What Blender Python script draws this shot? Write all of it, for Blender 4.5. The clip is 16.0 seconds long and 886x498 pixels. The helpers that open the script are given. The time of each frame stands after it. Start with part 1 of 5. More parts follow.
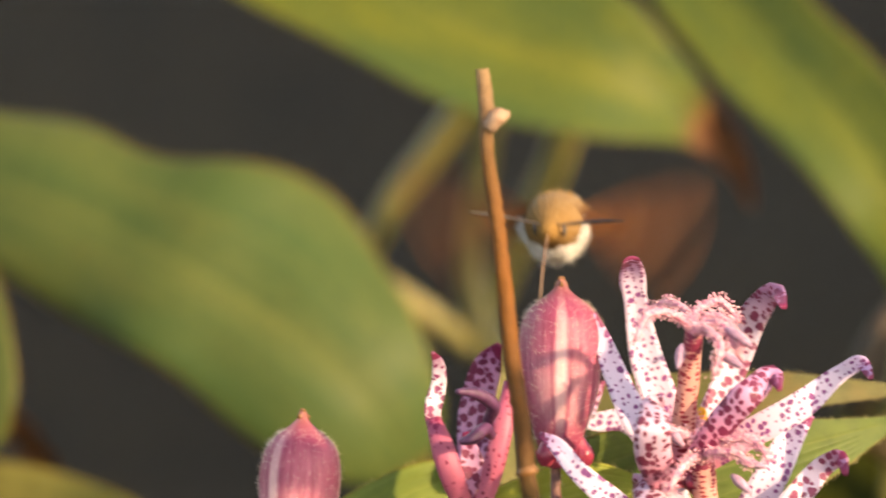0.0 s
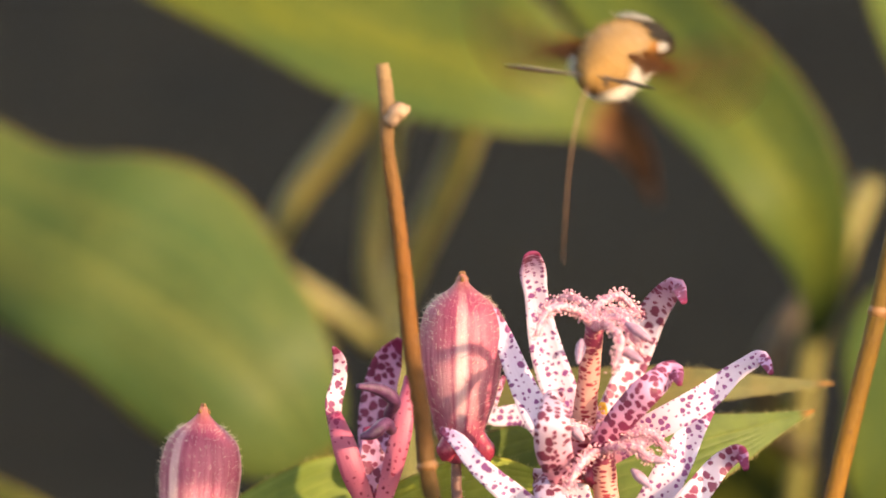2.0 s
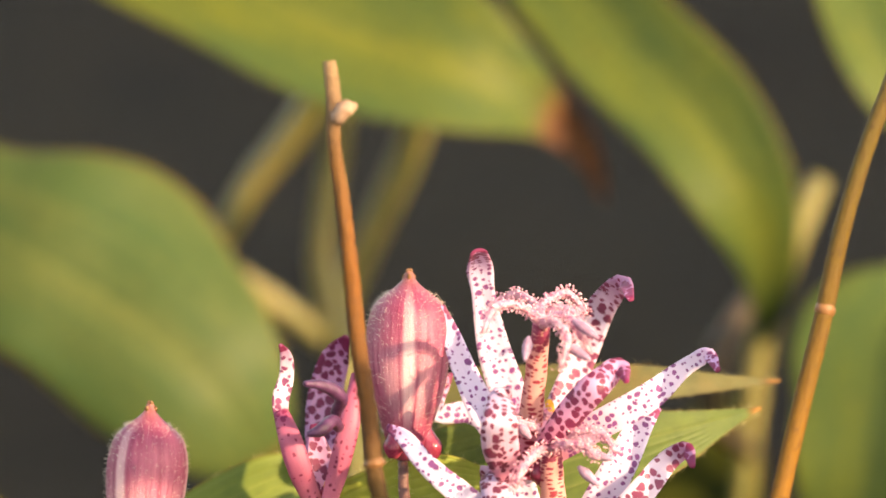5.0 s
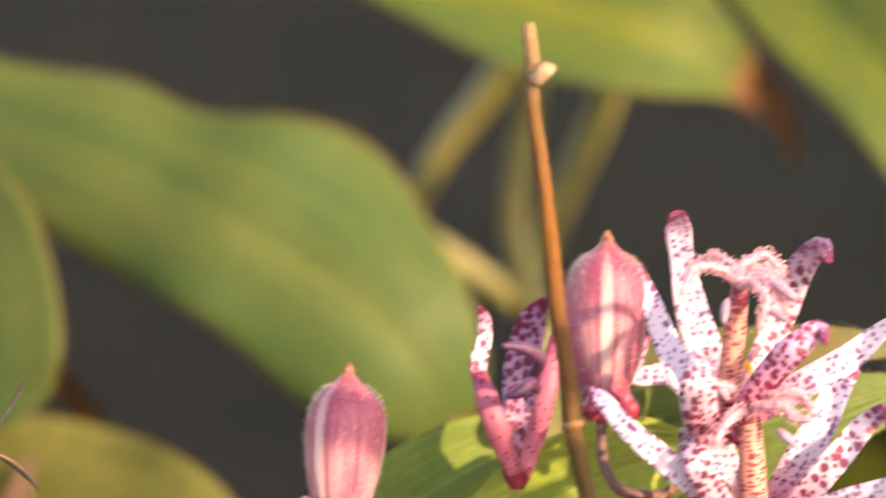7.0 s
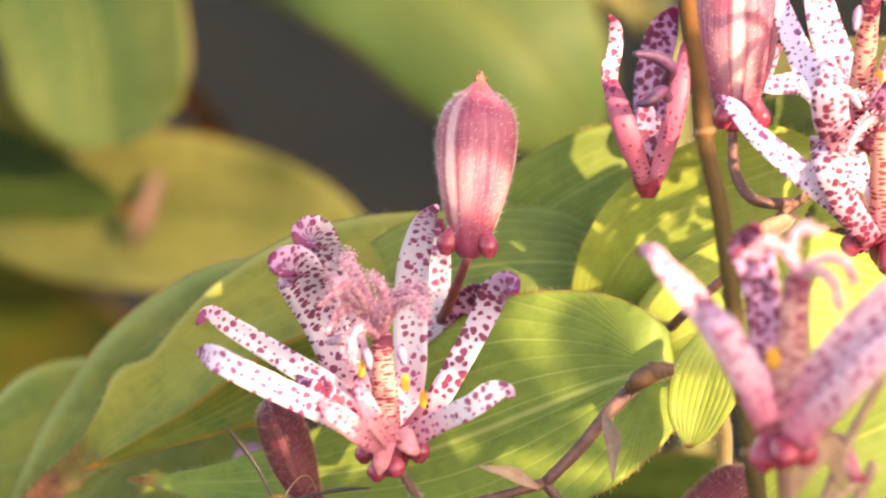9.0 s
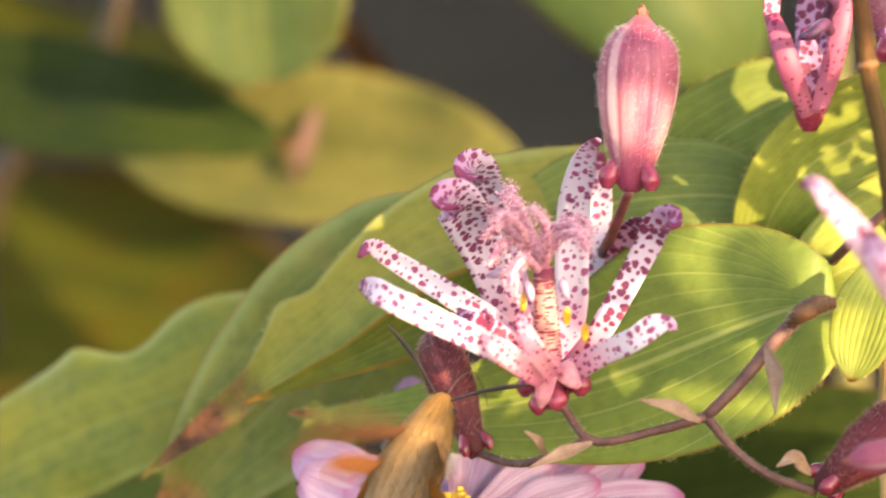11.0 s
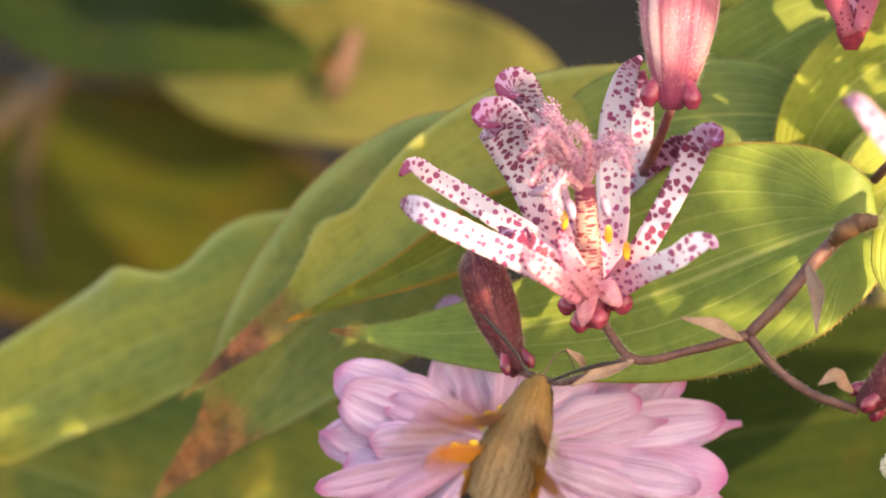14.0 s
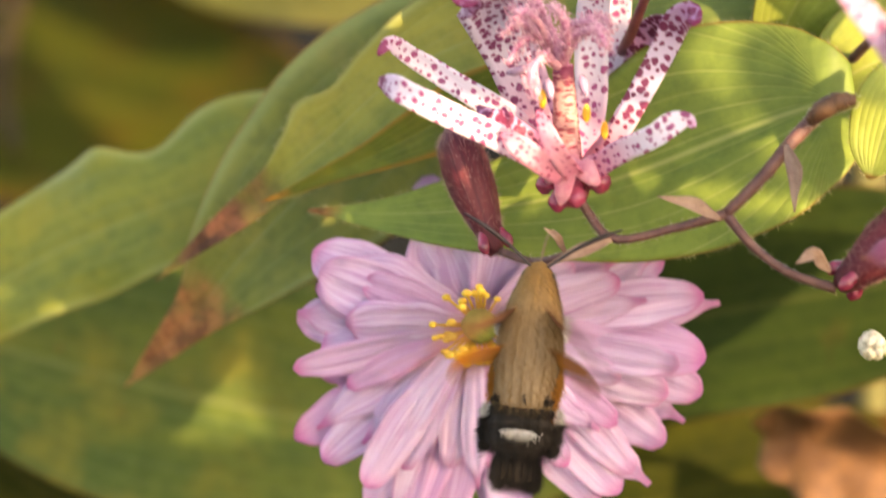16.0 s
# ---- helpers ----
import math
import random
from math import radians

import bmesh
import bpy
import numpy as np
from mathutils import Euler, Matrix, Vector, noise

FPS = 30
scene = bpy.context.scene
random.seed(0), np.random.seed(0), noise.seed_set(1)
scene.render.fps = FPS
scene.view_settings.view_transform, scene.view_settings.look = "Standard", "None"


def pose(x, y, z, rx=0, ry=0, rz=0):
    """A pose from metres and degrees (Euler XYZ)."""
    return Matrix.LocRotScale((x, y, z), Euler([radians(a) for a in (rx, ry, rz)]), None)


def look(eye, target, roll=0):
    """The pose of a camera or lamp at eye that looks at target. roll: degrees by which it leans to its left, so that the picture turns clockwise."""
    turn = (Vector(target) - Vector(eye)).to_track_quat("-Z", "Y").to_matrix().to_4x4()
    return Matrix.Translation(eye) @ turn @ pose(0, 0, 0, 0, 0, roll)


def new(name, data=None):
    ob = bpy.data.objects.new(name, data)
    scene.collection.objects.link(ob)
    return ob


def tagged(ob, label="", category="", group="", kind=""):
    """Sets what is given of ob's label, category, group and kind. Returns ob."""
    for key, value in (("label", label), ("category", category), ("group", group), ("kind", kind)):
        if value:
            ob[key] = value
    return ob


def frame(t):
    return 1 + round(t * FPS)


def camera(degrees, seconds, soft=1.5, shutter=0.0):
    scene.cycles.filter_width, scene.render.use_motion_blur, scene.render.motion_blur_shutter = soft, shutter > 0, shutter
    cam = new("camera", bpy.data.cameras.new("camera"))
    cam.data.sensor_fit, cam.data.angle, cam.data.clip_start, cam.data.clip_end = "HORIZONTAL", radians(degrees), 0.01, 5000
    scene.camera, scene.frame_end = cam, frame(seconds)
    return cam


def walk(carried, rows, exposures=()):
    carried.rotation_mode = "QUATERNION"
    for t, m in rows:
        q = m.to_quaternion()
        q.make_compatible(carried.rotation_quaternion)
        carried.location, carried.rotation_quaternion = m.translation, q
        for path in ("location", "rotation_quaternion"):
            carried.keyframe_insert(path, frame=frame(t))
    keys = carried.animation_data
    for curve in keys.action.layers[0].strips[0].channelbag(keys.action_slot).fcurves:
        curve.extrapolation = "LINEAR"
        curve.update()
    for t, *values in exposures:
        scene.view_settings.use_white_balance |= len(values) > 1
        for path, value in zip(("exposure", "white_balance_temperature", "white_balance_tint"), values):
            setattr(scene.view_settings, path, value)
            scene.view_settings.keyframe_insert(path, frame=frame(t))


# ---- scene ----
# Plan: u to the right, v down, 13 units to a millimetre on the plane of the flowers, seen from the camera's place;
# back: millimetres behind that plane.
DIST, UNIT, SWAY = 800.0, 13.0, 0.1
STAGE = Matrix.Translation((0, 0, 0.75)) @ Matrix.Rotation(radians(75), 4, "X")
RIGHT, UP, NEAR = (STAGE.to_3x3() @ Vector(a) for a in ((1, 0, 0), (0, 1, 0), (0, 0, 1)))


def spot(u, v, back=0.0):
    """The place in the world of a point of the plan."""
    f = SWAY + (1 - SWAY) * (DIST + back) / DIST
    return STAGE @ (Vector(((u - 500) / UNIT * f, (800 - v) / UNIT * f, -back)) / 1000)


def size(units, back=0.0):
    return units / UNIT / 1000 * (SWAY + (1 - SWAY) * (DIST + back) / DIST)


# ---- camera ----
cam = camera(8.622, 16.0, soft=1.7, shutter=0.9)
cam.data.dof.use_dof = True
cam.data.dof.focus_distance = 0.803
cam.data.dof.aperture_fstop = 17.0


def aimed(du, dv):
    """The camera's pose when the plan has slid by du, dv in the picture."""
    x, y = (284 - du) / UNIT, (359 + dv) / UNIT
    eye, aim = STAGE @ (Vector((SWAY * x, SWAY * y, DIST)) / 1000), STAGE @ (Vector((x, y, 0)) / 1000)
    back = (eye - aim).normalized()
    side = UP.cross(back).normalized()
    return Matrix.Translation(eye) @ Matrix((side, back.cross(side), back)).transposed().to_4x4()


SLIDE = [
    (0.0, 244, 25), (0.5, 170.5, 14.5), (1.0, 117.5, 12), (1.5, 80.5, 13.5), (2.0, 68, 16), (2.5, 43.7, 8.7), (3.0, 20, 3), (3.5, 0, 0),
    (3.7, -6, 0), (4.7, -26, 8), (5.8, -23, 16), (6.0, 19, 9), (6.5, 153, -11.5), (7.0, 325, -56), (7.5, 387.5, -144.5), (8.0, 434, -340),
    (8.5, 500, -505), (9.0, 557, -572.5), (9.5, 606, -594.5), (10.0, 706, -623), (10.2, 738, -634.5), (11.2, 862, -705), (12.3, 903, -763),
    (12.5, 906.5, -770.5), (13.0, 916, -786), (13.5, 924.5, -810), (14.0, 917, -836), (14.5, 909, -879.5), (15.0, 906, -943.5),
    (15.5, 900.5, -981.5), (16.0, 878, -1050.5)]
walk(cam, [(t, aimed(a, b)) for t, a, b in SLIDE], [(0.0, 1.78, 8900, 17), (2.0, 1.84, 8900, 17), (3.7, 1.93, 8900, 17), (5.8, 2.04, 8800, 17), (6.6, 2.09, 8700, 17), (7.4, 2.2, 8700, 17), (8.2, 2.4, 8700, 17), (10.2, 2.46, 8800, 18), (12.3, 2.4, 9000, 19), (16.0, 2.26, 8900, 19)])

# ---- light ----
SUN = (RIGHT * 0.64 + UP * 0.27 + NEAR * 0.70).normalized()
world = bpy.data.worlds.new("sky")
scene.world = world
world.use_nodes = True
sky = world.node_tree.nodes.new("ShaderNodeTexSky")
sky.sky_type, sky.sun_disc = "NISHITA", False
sky.sun_elevation, sky.sun_rotation = math.asin(SUN.z), math.atan2(SUN.x, SUN.y)
world.node_tree.nodes["Background"].inputs["Strength"].default_value = 0.15
world.node_tree.links.new(sky.outputs[0], world.node_tree.nodes["Background"].inputs["Color"])
sun = new("sun", bpy.data.lights.new("sun", "SUN"))
sun.data.energy, sun.data.angle, sun.data.color = 2.7, radians(0.55), (1.0, 0.84, 0.62)
sun.matrix_world = look(SUN * 5, (0, 0, 0))


# ---- materials ----
class Nodes:
    """A node material under construction."""

    def __init__(self, name):
        self.mat = bpy.data.materials.new(name)
        self.mat.use_nodes = True
        self.tree = self.mat.node_tree
        self.bsdf = self.tree.nodes["Principled BSDF"]
        self.out = self.tree.nodes["Material Output"]

    def node(self, kind, ins=(), **props):
        n = self.tree.nodes.new("ShaderNode" + kind)
        if "operation" in props:
            n.operation = props["operation"]
        if "data_type" in props:
            n.data_type = props["data_type"]
        if "interpolation_type" in props:
            n.interpolation_type = props["interpolation_type"]
        if "uv_map" in props:
            n.uv_map = props["uv_map"]
        if "voronoi_dimensions" in props:
            n.voronoi_dimensions = props["voronoi_dimensions"]
        for k, v in dict(ins).items():
            if isinstance(v, bpy.types.NodeSocket):
                self.tree.links.new(v, n.inputs[k])
            else:
                n.inputs[k].default_value = v
        return n

    def math(self, op, a, b=0.0, c=0.0):
        return self.node("Math", {0: a, 1: b, 2: c}, operation=op).outputs[0]

    def mix(self, f, a, b):
        a, b = (x if isinstance(x, bpy.types.NodeSocket) else (*x, 1) for x in (a, b))
        return self.node("Mix", {0: f, 6: a, 7: b}, data_type="RGBA").outputs[2]

    def ramp(self, f, *stops):
        n = self.node("ValToRGB", {0: f})
        e = n.color_ramp.elements
        while len(e) < len(stops):
            e.new(0.5)
        for k, (p, c) in zip(e, stops):
            k.position, k.color = p, (*c, 1) if isinstance(c, tuple) else (c, c, c, 1)
        return n.outputs[0]

    def step(self, x, lo, hi):
        return self.node("MapRange", {0: x, 1: lo, 2: hi}, interpolation_type="SMOOTHSTEP").outputs[0]

    def uv(self, layer):
        return self.node("UVMap", uv_map=layer).outputs[0]

    def split(self, vec):
        return self.node("SeparateXYZ", {0: vec}).outputs

    def noise(self, vec, scale, detail=3.0, rough=0.55):
        return self.node("TexNoise", {"Vector": vec, "Scale": scale, "Detail": detail, "Roughness": rough}).outputs[0]

    def place(self):
        return self.node("TexCoord").outputs["Object"]

    def chance(self):
        return self.node("ObjectInfo").outputs["Random"]

    def finish(self, color, rough=0.5, bump=None, depth=0.2, dist=0.0002, lucent=0.0, tint=None, gloss=0.4):
        self.tree.links.new(color, self.bsdf.inputs["Base Color"])
        self.bsdf.inputs["Specular IOR Level"].default_value = gloss
        if isinstance(rough, bpy.types.NodeSocket):
            self.tree.links.new(rough, self.bsdf.inputs["Roughness"])
        else:
            self.bsdf.inputs["Roughness"].default_value = rough
        normal = None
        if bump is not None:
            normal = self.node("Bump", {"Height": bump, "Strength": depth, "Distance": dist}).outputs[0]
            self.tree.links.new(normal, self.bsdf.inputs["Normal"])
        if lucent:
            glow = self.node("BsdfTranslucent", {"Color": tint if tint is not None else color})
            both = self.node("MixShader", {0: lucent, 1: self.bsdf.outputs[0], 2: glow.outputs[0]})
            self.tree.links.new(both.outputs[0], self.out.inputs[0])
        return self.mat


def leaf_material(name, light, dark, vein, edge, veins=9.0, lucent=0.35, blotch=0.25, rough=0.5, tip=0.93, age=None, margin=0.485, pale=0.0, ragged=0.06, gloss=0.28, fan=None):
    """A leaf with parallel veins: unit map x across from 0 to 1, y along from base to tip."""
    n = Nodes(name)
    x, y, _ = n.split(n.uv("unit"))
    m = n.uv("metric")
    soft = n.noise(n.node("VectorMath", {0: m, 1: (1, 0.22, 1)}, operation="MULTIPLY").outputs[0], 75.0, 3.0)
    fine = n.noise(n.node("VectorMath", {0: m, 1: (1, 0.12, 1)}, operation="MULTIPLY").outputs[0], 1500.0, 3.0)
    sway = n.math("ADD", x, n.math("MULTIPLY", n.math("SUBTRACT", n.noise(m, 55.0, 2.0), 0.5), 0.035))
    if fan:
        open_ = n.math("POWER", n.node("MapRange", {0: y, 1: fan[0], 2: fan[1], 3: 0.012, 4: 1.0}).outputs[0], 0.62)
        sway = n.math("ADD", n.math("DIVIDE", n.math("SUBTRACT", sway, 0.5), open_), 0.5)
    wave = n.math("FRACT", n.math("MULTIPLY", sway, veins))
    near = n.math("ABSOLUTE", n.math("SUBTRACT", wave, 0.5))
    rank = n.math("FRACT", n.math("MULTIPLY", n.math("FLOOR", n.math("MULTIPLY", sway, veins)), 0.381))
    line = n.math("MULTIPLY", n.step(near, 0.06, 0.012), n.math("ADD", n.math("MULTIPLY", rank, 0.75), 0.35))
    thread = n.math("ABSOLUTE", n.math("SUBTRACT", n.math("FRACT", n.math("MULTIPLY", sway, veins * 5.0)), 0.5))
    net = n.math("MULTIPLY", n.step(thread, 0.2, 0.02), n.step(n.noise(m, 420.0, 3.0), 0.35, 0.65))
    mid = n.step(n.math("ABSOLUTE", n.math("SUBTRACT", x, 0.5)), 0.02, 0.004)
    if fan:
        past = n.step(y, fan[0] + 0.01, fan[0] + 0.07)
        line, net, near = n.math("MULTIPLY", line, past), n.math("MULTIPLY", net, past), n.math("MAXIMUM", near, n.math("SUBTRACT", 0.5, past))
    base = n.mix(n.step(soft, 0.34, 0.62), dark, light)
    base = n.mix(n.math("MULTIPLY", n.step(fine, 0.35, 0.75), 0.16), base, tuple(c * 1.25 for c in light))
    base = n.mix(n.math("MULTIPLY", net, 0.22), base, dark)
    mottle = n.noise(m, 330.0, 4.0, 0.65)
    base = n.mix(n.math("MULTIPLY", n.step(mottle, 0.44, 0.7), 0.45), base, tuple(0.72 * c for c in dark))
    base = n.mix(n.math("MULTIPLY", n.step(mottle, 0.5, 0.28), 0.3), base, tuple(1.15 * c for c in light))
    base = n.mix(n.math("MULTIPLY", n.math("MAXIMUM", line, mid), 0.56), base, vein)
    base = n.mix(n.math("MULTIPLY", n.step(n.math("ABSOLUTE", n.math("SUBTRACT", x, 0.5)), 0.40, 0.49), pale), base, tuple(1.25 * c for c in vein))
    worn = n.math("ADD", n.math("MULTIPLY", n.noise(m, 180.0, 4.0, 0.6), ragged), y)
    scorch = n.mix(n.step(n.noise(m, 260.0, 4.0, 0.65), 0.38, 0.62), tuple(0.55 * c for c in edge), tuple(1.35 * c for c in edge))
    base = n.mix(n.step(worn, tip, tip + 0.05 + ragged * 0.4), base, scorch)
    rim = n.step(n.math("ABSOLUTE", n.math("SUBTRACT", x, 0.5)), margin, 0.499)
    base = n.mix(n.math("MULTIPLY", rim, 0.7), base, edge)
    aged = n.step(n.noise(m, 48.0, 4.0, 0.62), 0.46 if age else 0.55, 0.66 if age else 0.72)
    base = n.mix(n.math("MULTIPLY", aged, min(0.8, blotch * 2)), base, age or tuple(0.5 * (a + b) for a, b in zip(light, edge)))
    pores = n.noise(m, 5200.0, 2.0)
    base = n.mix(n.math("MULTIPLY", n.step(pores, 0.55, 0.7), 0.25), base, dark)
    spots = n.step(n.noise(m, 90.0, 4.0, 0.7), 0.64, 0.74)
    base = n.mix(n.math("MULTIPLY", spots, blotch), base, edge)
    height = n.math("SUBTRACT", n.math("MULTIPLY", n.step(near, 0.0, 0.32), 0.62), n.math("ADD", n.math("MULTIPLY", fine, 0.25), n.math("ADD", n.math("MULTIPLY", net, 0.1), n.math("MULTIPLY", mottle, 0.5))))
    return n.finish(base, n.math("ADD", n.math("MULTIPLY", fine, 0.2), rough - 0.1), height, 0.34, 0.0005, lucent, gloss=gloss)


HEART_LEAF = leaf_material("leaf_heart_shaped", (0.212, 0.278, 0.050), (0.140, 0.208, 0.042), (0.40, 0.43, 0.15), (0.26, 0.10, 0.03), veins=8, gloss=0.22, fan=(0.13, 0.56))
GREEN = leaf_material("leaf_green", (0.205, 0.255, 0.040), (0.140, 0.192, 0.034), (0.38, 0.39, 0.12), (0.30, 0.13, 0.03), veins=10, gloss=0.22)
LIME = leaf_material("leaf_lime", (0.20, 0.25, 0.05), (0.14, 0.20, 0.048), (0.38, 0.40, 0.11), (0.30, 0.16, 0.03), veins=11, lucent=0.35)
# Sunlight is put into this paler green, for the leaves in the sun.
SUN_LIME = leaf_material("leaf_sun_lime", (0.38, 0.418, 0.0808), (0.285, 0.351, 0.0617), (0.494, 0.494, 0.162), (0.304, 0.162, 0.0333), veins=11, lucent=0.42)
TEAL_TIP = leaf_material("leaf_teal_withered", (0.258, 0.262, 0.046), (0.140, 0.182, 0.043), (0.254, 0.30, 0.11), (0.36, 0.135, 0.048), veins=9, tip=0.775, age=(0.301, 0.26, 0.069), blotch=0.3, pale=0.6, ragged=0.14)
PALE_TIP = leaf_material("leaf_pale_withered", (0.305, 0.292, 0.052), (0.192, 0.222, 0.042), (0.28, 0.30, 0.10), (0.165, 0.066, 0.034), veins=9, tip=0.765, age=(0.33, 0.28, 0.05), blotch=0.3, pale=0.7, ragged=0.10)
TURNED = leaf_material("leaf_turned", (0.17, 0.19, 0.016), (0.09, 0.13, 0.014), (0.28, 0.28, 0.05), (0.42, 0.18, 0.025), veins=7, margin=0.36, tip=0.85, age=(0.28, 0.23, 0.03))
FAR = leaf_material("leaf_soft", (0.108, 0.131, 0.0214), (0.046, 0.086, 0.026), (0.136, 0.156, 0.039), (0.272, 0.101, 0.0283), veins=9, blotch=0.1, tip=1.2, gloss=0.14)
FAR_EDGE = leaf_material("leaf_soft_edge", (0.084, 0.106, 0.029), (0.046, 0.086, 0.026), (0.136, 0.156, 0.039), (0.23, 0.101, 0.0252), veins=9, blotch=0.1, tip=0.94, gloss=0.14)
FAR_TIP = leaf_material("leaf_soft_withered", (0.117, 0.131, 0.0191), (0.048, 0.086, 0.024), (0.148, 0.156, 0.0348), (0.135, 0.056, 0.026), veins=9, blotch=0.1, tip=0.70, gloss=0.14)
FADED = leaf_material("leaf_faded", (0.147, 0.136, 0.049), (0.0979, 0.103, 0.0354), (0.174, 0.163, 0.0653), (0.196, 0.0925, 0.0272), veins=9, blotch=0.5, age=(0.196, 0.131, 0.0435))
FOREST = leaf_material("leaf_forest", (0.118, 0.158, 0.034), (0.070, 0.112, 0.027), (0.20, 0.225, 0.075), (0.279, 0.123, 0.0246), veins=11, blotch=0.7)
LOW = leaf_material("leaf_low", (0.116, 0.145, 0.0244), (0.0639, 0.105, 0.0232), (0.18, 0.203, 0.0697), (0.197, 0.0986, 0.0174), veins=13, blotch=0.85, age=(0.221, 0.192, 0.029), gloss=0.18)
MID = leaf_material("leaf_mid", (0.250, 0.250, 0.036), (0.132, 0.177, 0.038), (0.27, 0.30, 0.0972), (0.306, 0.13, 0.0216), veins=9, blotch=0.85, age=(0.288, 0.26, 0.0378), pale=0.7, lucent=0.3, gloss=0.2)
TAN = leaf_material("leaf_tan", (0.175, 0.165, 0.048), (0.095, 0.110, 0.030), (0.152, 0.152, 0.0374), (0.176, 0.08, 0.0173), veins=9, blotch=0.25, tip=1.2, gloss=0.12)
# These two greens have the shade over the leaves put into their colour.
SHADE_GREEN = leaf_material("leaf_shade_green", (0.030, 0.048, 0.0085), (0.016, 0.030, 0.007), (0.066, 0.078, 0.021), (0.144, 0.06, 0.018), veins=11, gloss=0.08)
SHADE_OLIVE = leaf_material("leaf_shade_olive", (0.0485, 0.0505, 0.00472), (0.0189, 0.0256, 0.00337), (0.0806, 0.0742, 0.0135), (0.135, 0.0505, 0.00806), veins=7, blotch=0.9, gloss=0.08)


RUSTY = leaf_material("rusty_leaf", (0.16, 0.062, 0.018), (0.075, 0.030, 0.012), (0.18, 0.08, 0.03), (0.09, 0.04, 0.02), veins=7, blotch=0.3, tip=1.2, gloss=0.1)
# Olive with real rust blotches; shade is put into its dark tone.
SHADE_OLIVE_RUST = leaf_material("leaf_shade_olive_rust", (0.058, 0.064, 0.0065), (0.022, 0.034, 0.0045), (0.10, 0.095, 0.016), (0.12, 0.050, 0.008), veins=7, blotch=0.45, age=(0.080, 0.052, 0.007), margin=0.42, gloss=0.08)


def tepal_material(name, ground, dots, flush, scale=900.0, amount=0.36, tip=0.9):
    n = Nodes(name)
    x, y, _ = n.split(n.uv("unit"))
    m = n.uv("metric")
    shift = n.node("VectorMath", {0: m, 1: n.node("CombineXYZ", {0: n.chance(), 1: n.chance()}).outputs[0]}, operation="ADD").outputs[0]
    bent = n.node("VectorMath", {0: shift, 1: n.node("VectorMath", {0: n.node("TexNoise", {"Vector": shift, "Scale": 700.0}).outputs["Color"], 1: (0.0010, 0.0010, 0)}, operation="MULTIPLY").outputs[0]}, operation="ADD").outputs[0]
    cell = n.node("TexVoronoi", {"Vector": bent, "Scale": scale, "Randomness": 0.75}, voronoi_dimensions="2D")
    pick = n.split(cell.outputs["Color"])[0]
    reach = n.math("ADD", n.math("MULTIPLY", n.math("POWER", pick, 1.7), 0.34), amount - 0.19)
    reach = n.math("ADD", reach, n.math("MULTIPLY", n.step(y, 0.76, 1.0), 0.42))
    dot = n.step(n.math("SUBTRACT", cell.outputs["Distance"], reach), 0.05, -0.04)
    base = n.mix(n.math("MULTIPLY", n.noise(m, 160.0), 0.25), ground, tuple(0.5 * a + 0.5 * b for a, b in zip(ground, flush)))
    base = n.mix(n.math("MULTIPLY", n.step(y, tip - 0.26, tip + 0.1), 0.7), base, flush)
    base = n.mix(n.math("MULTIPLY", n.step(y, 0.34, 0.04), 0.85), base, (0.76, 0.26, 0.38))
    hue = n.mix(n.split(cell.outputs["Color"])[1], dots, tuple(0.75 * c for c in dots))
    hue = n.mix(n.step(y, 0.68, 0.95), hue, (0.24, 0.014, 0.07))
    base = n.mix(n.math("MULTIPLY", dot, 0.93), base, hue)
    grain = n.noise(n.node("VectorMath", {0: m, 1: (1, 0.1, 1)}, operation="MULTIPLY").outputs[0], 3500.0)
    return n.finish(base, 0.45, grain, 0.35, 0.0003, 0.38, gloss=0.45)


TEPAL = tepal_material("spotted_tepal", (0.78, 0.73, 0.79), (0.40, 0.045, 0.18), (0.60, 0.18, 0.40), amount=0.31, scale=820.0)
TEPAL_FINE = tepal_material("lilac_tepal", (0.76, 0.68, 0.80), (0.27, 0.045, 0.23), (0.66, 0.28, 0.60), amount=0.30, scale=950.0)
TEPAL_DARK = tepal_material("purple_spotted_tepal", (0.64, 0.36, 0.56), (0.20, 0.010, 0.06), (0.46, 0.09, 0.32), amount=0.48, scale=800.0)
TEPAL_TIP = tepal_material("tepal_with_purple_tip", (0.76, 0.66, 0.77), (0.26, 0.015, 0.08), (0.36, 0.06, 0.24), amount=0.40, scale=700.0, tip=0.74)
TEPAL_CRIMSON = tepal_material("crimson_blotched_tepal", (0.68, 0.52, 0.66), (0.20, 0.010, 0.05), (0.34, 0.04, 0.14), amount=0.42, scale=800.0)
TEPAL_LILAC = tepal_material("tepal_with_lilac_tip", (0.77, 0.71, 0.78), (0.28, 0.020, 0.12), (0.38, 0.08, 0.29), amount=0.38, scale=800.0, tip=0.78)
TEPAL_NEAR = tepal_material("faded_pink_tepal", (0.68, 0.46, 0.56), (0.42, 0.06, 0.16), (0.62, 0.24, 0.42), amount=0.31, scale=780.0)
TEPAL_OUT = tepal_material("pink_tepal", (0.80, 0.40, 0.47), (0.50, 0.07, 0.16), (0.70, 0.20, 0.32), amount=0.24, scale=1100.0)
TEPAL_ROSE = tepal_material("rose_tepal", (0.50, 0.13, 0.21), (0.28, 0.03, 0.08), (0.42, 0.07, 0.15), amount=0.17, scale=1100.0)
COLUMN = tepal_material("speckled_column", (0.72, 0.38, 0.33), (0.36, 0.02, 0.05), (0.62, 0.25, 0.24), scale=600.0, amount=0.37, tip=1.1)


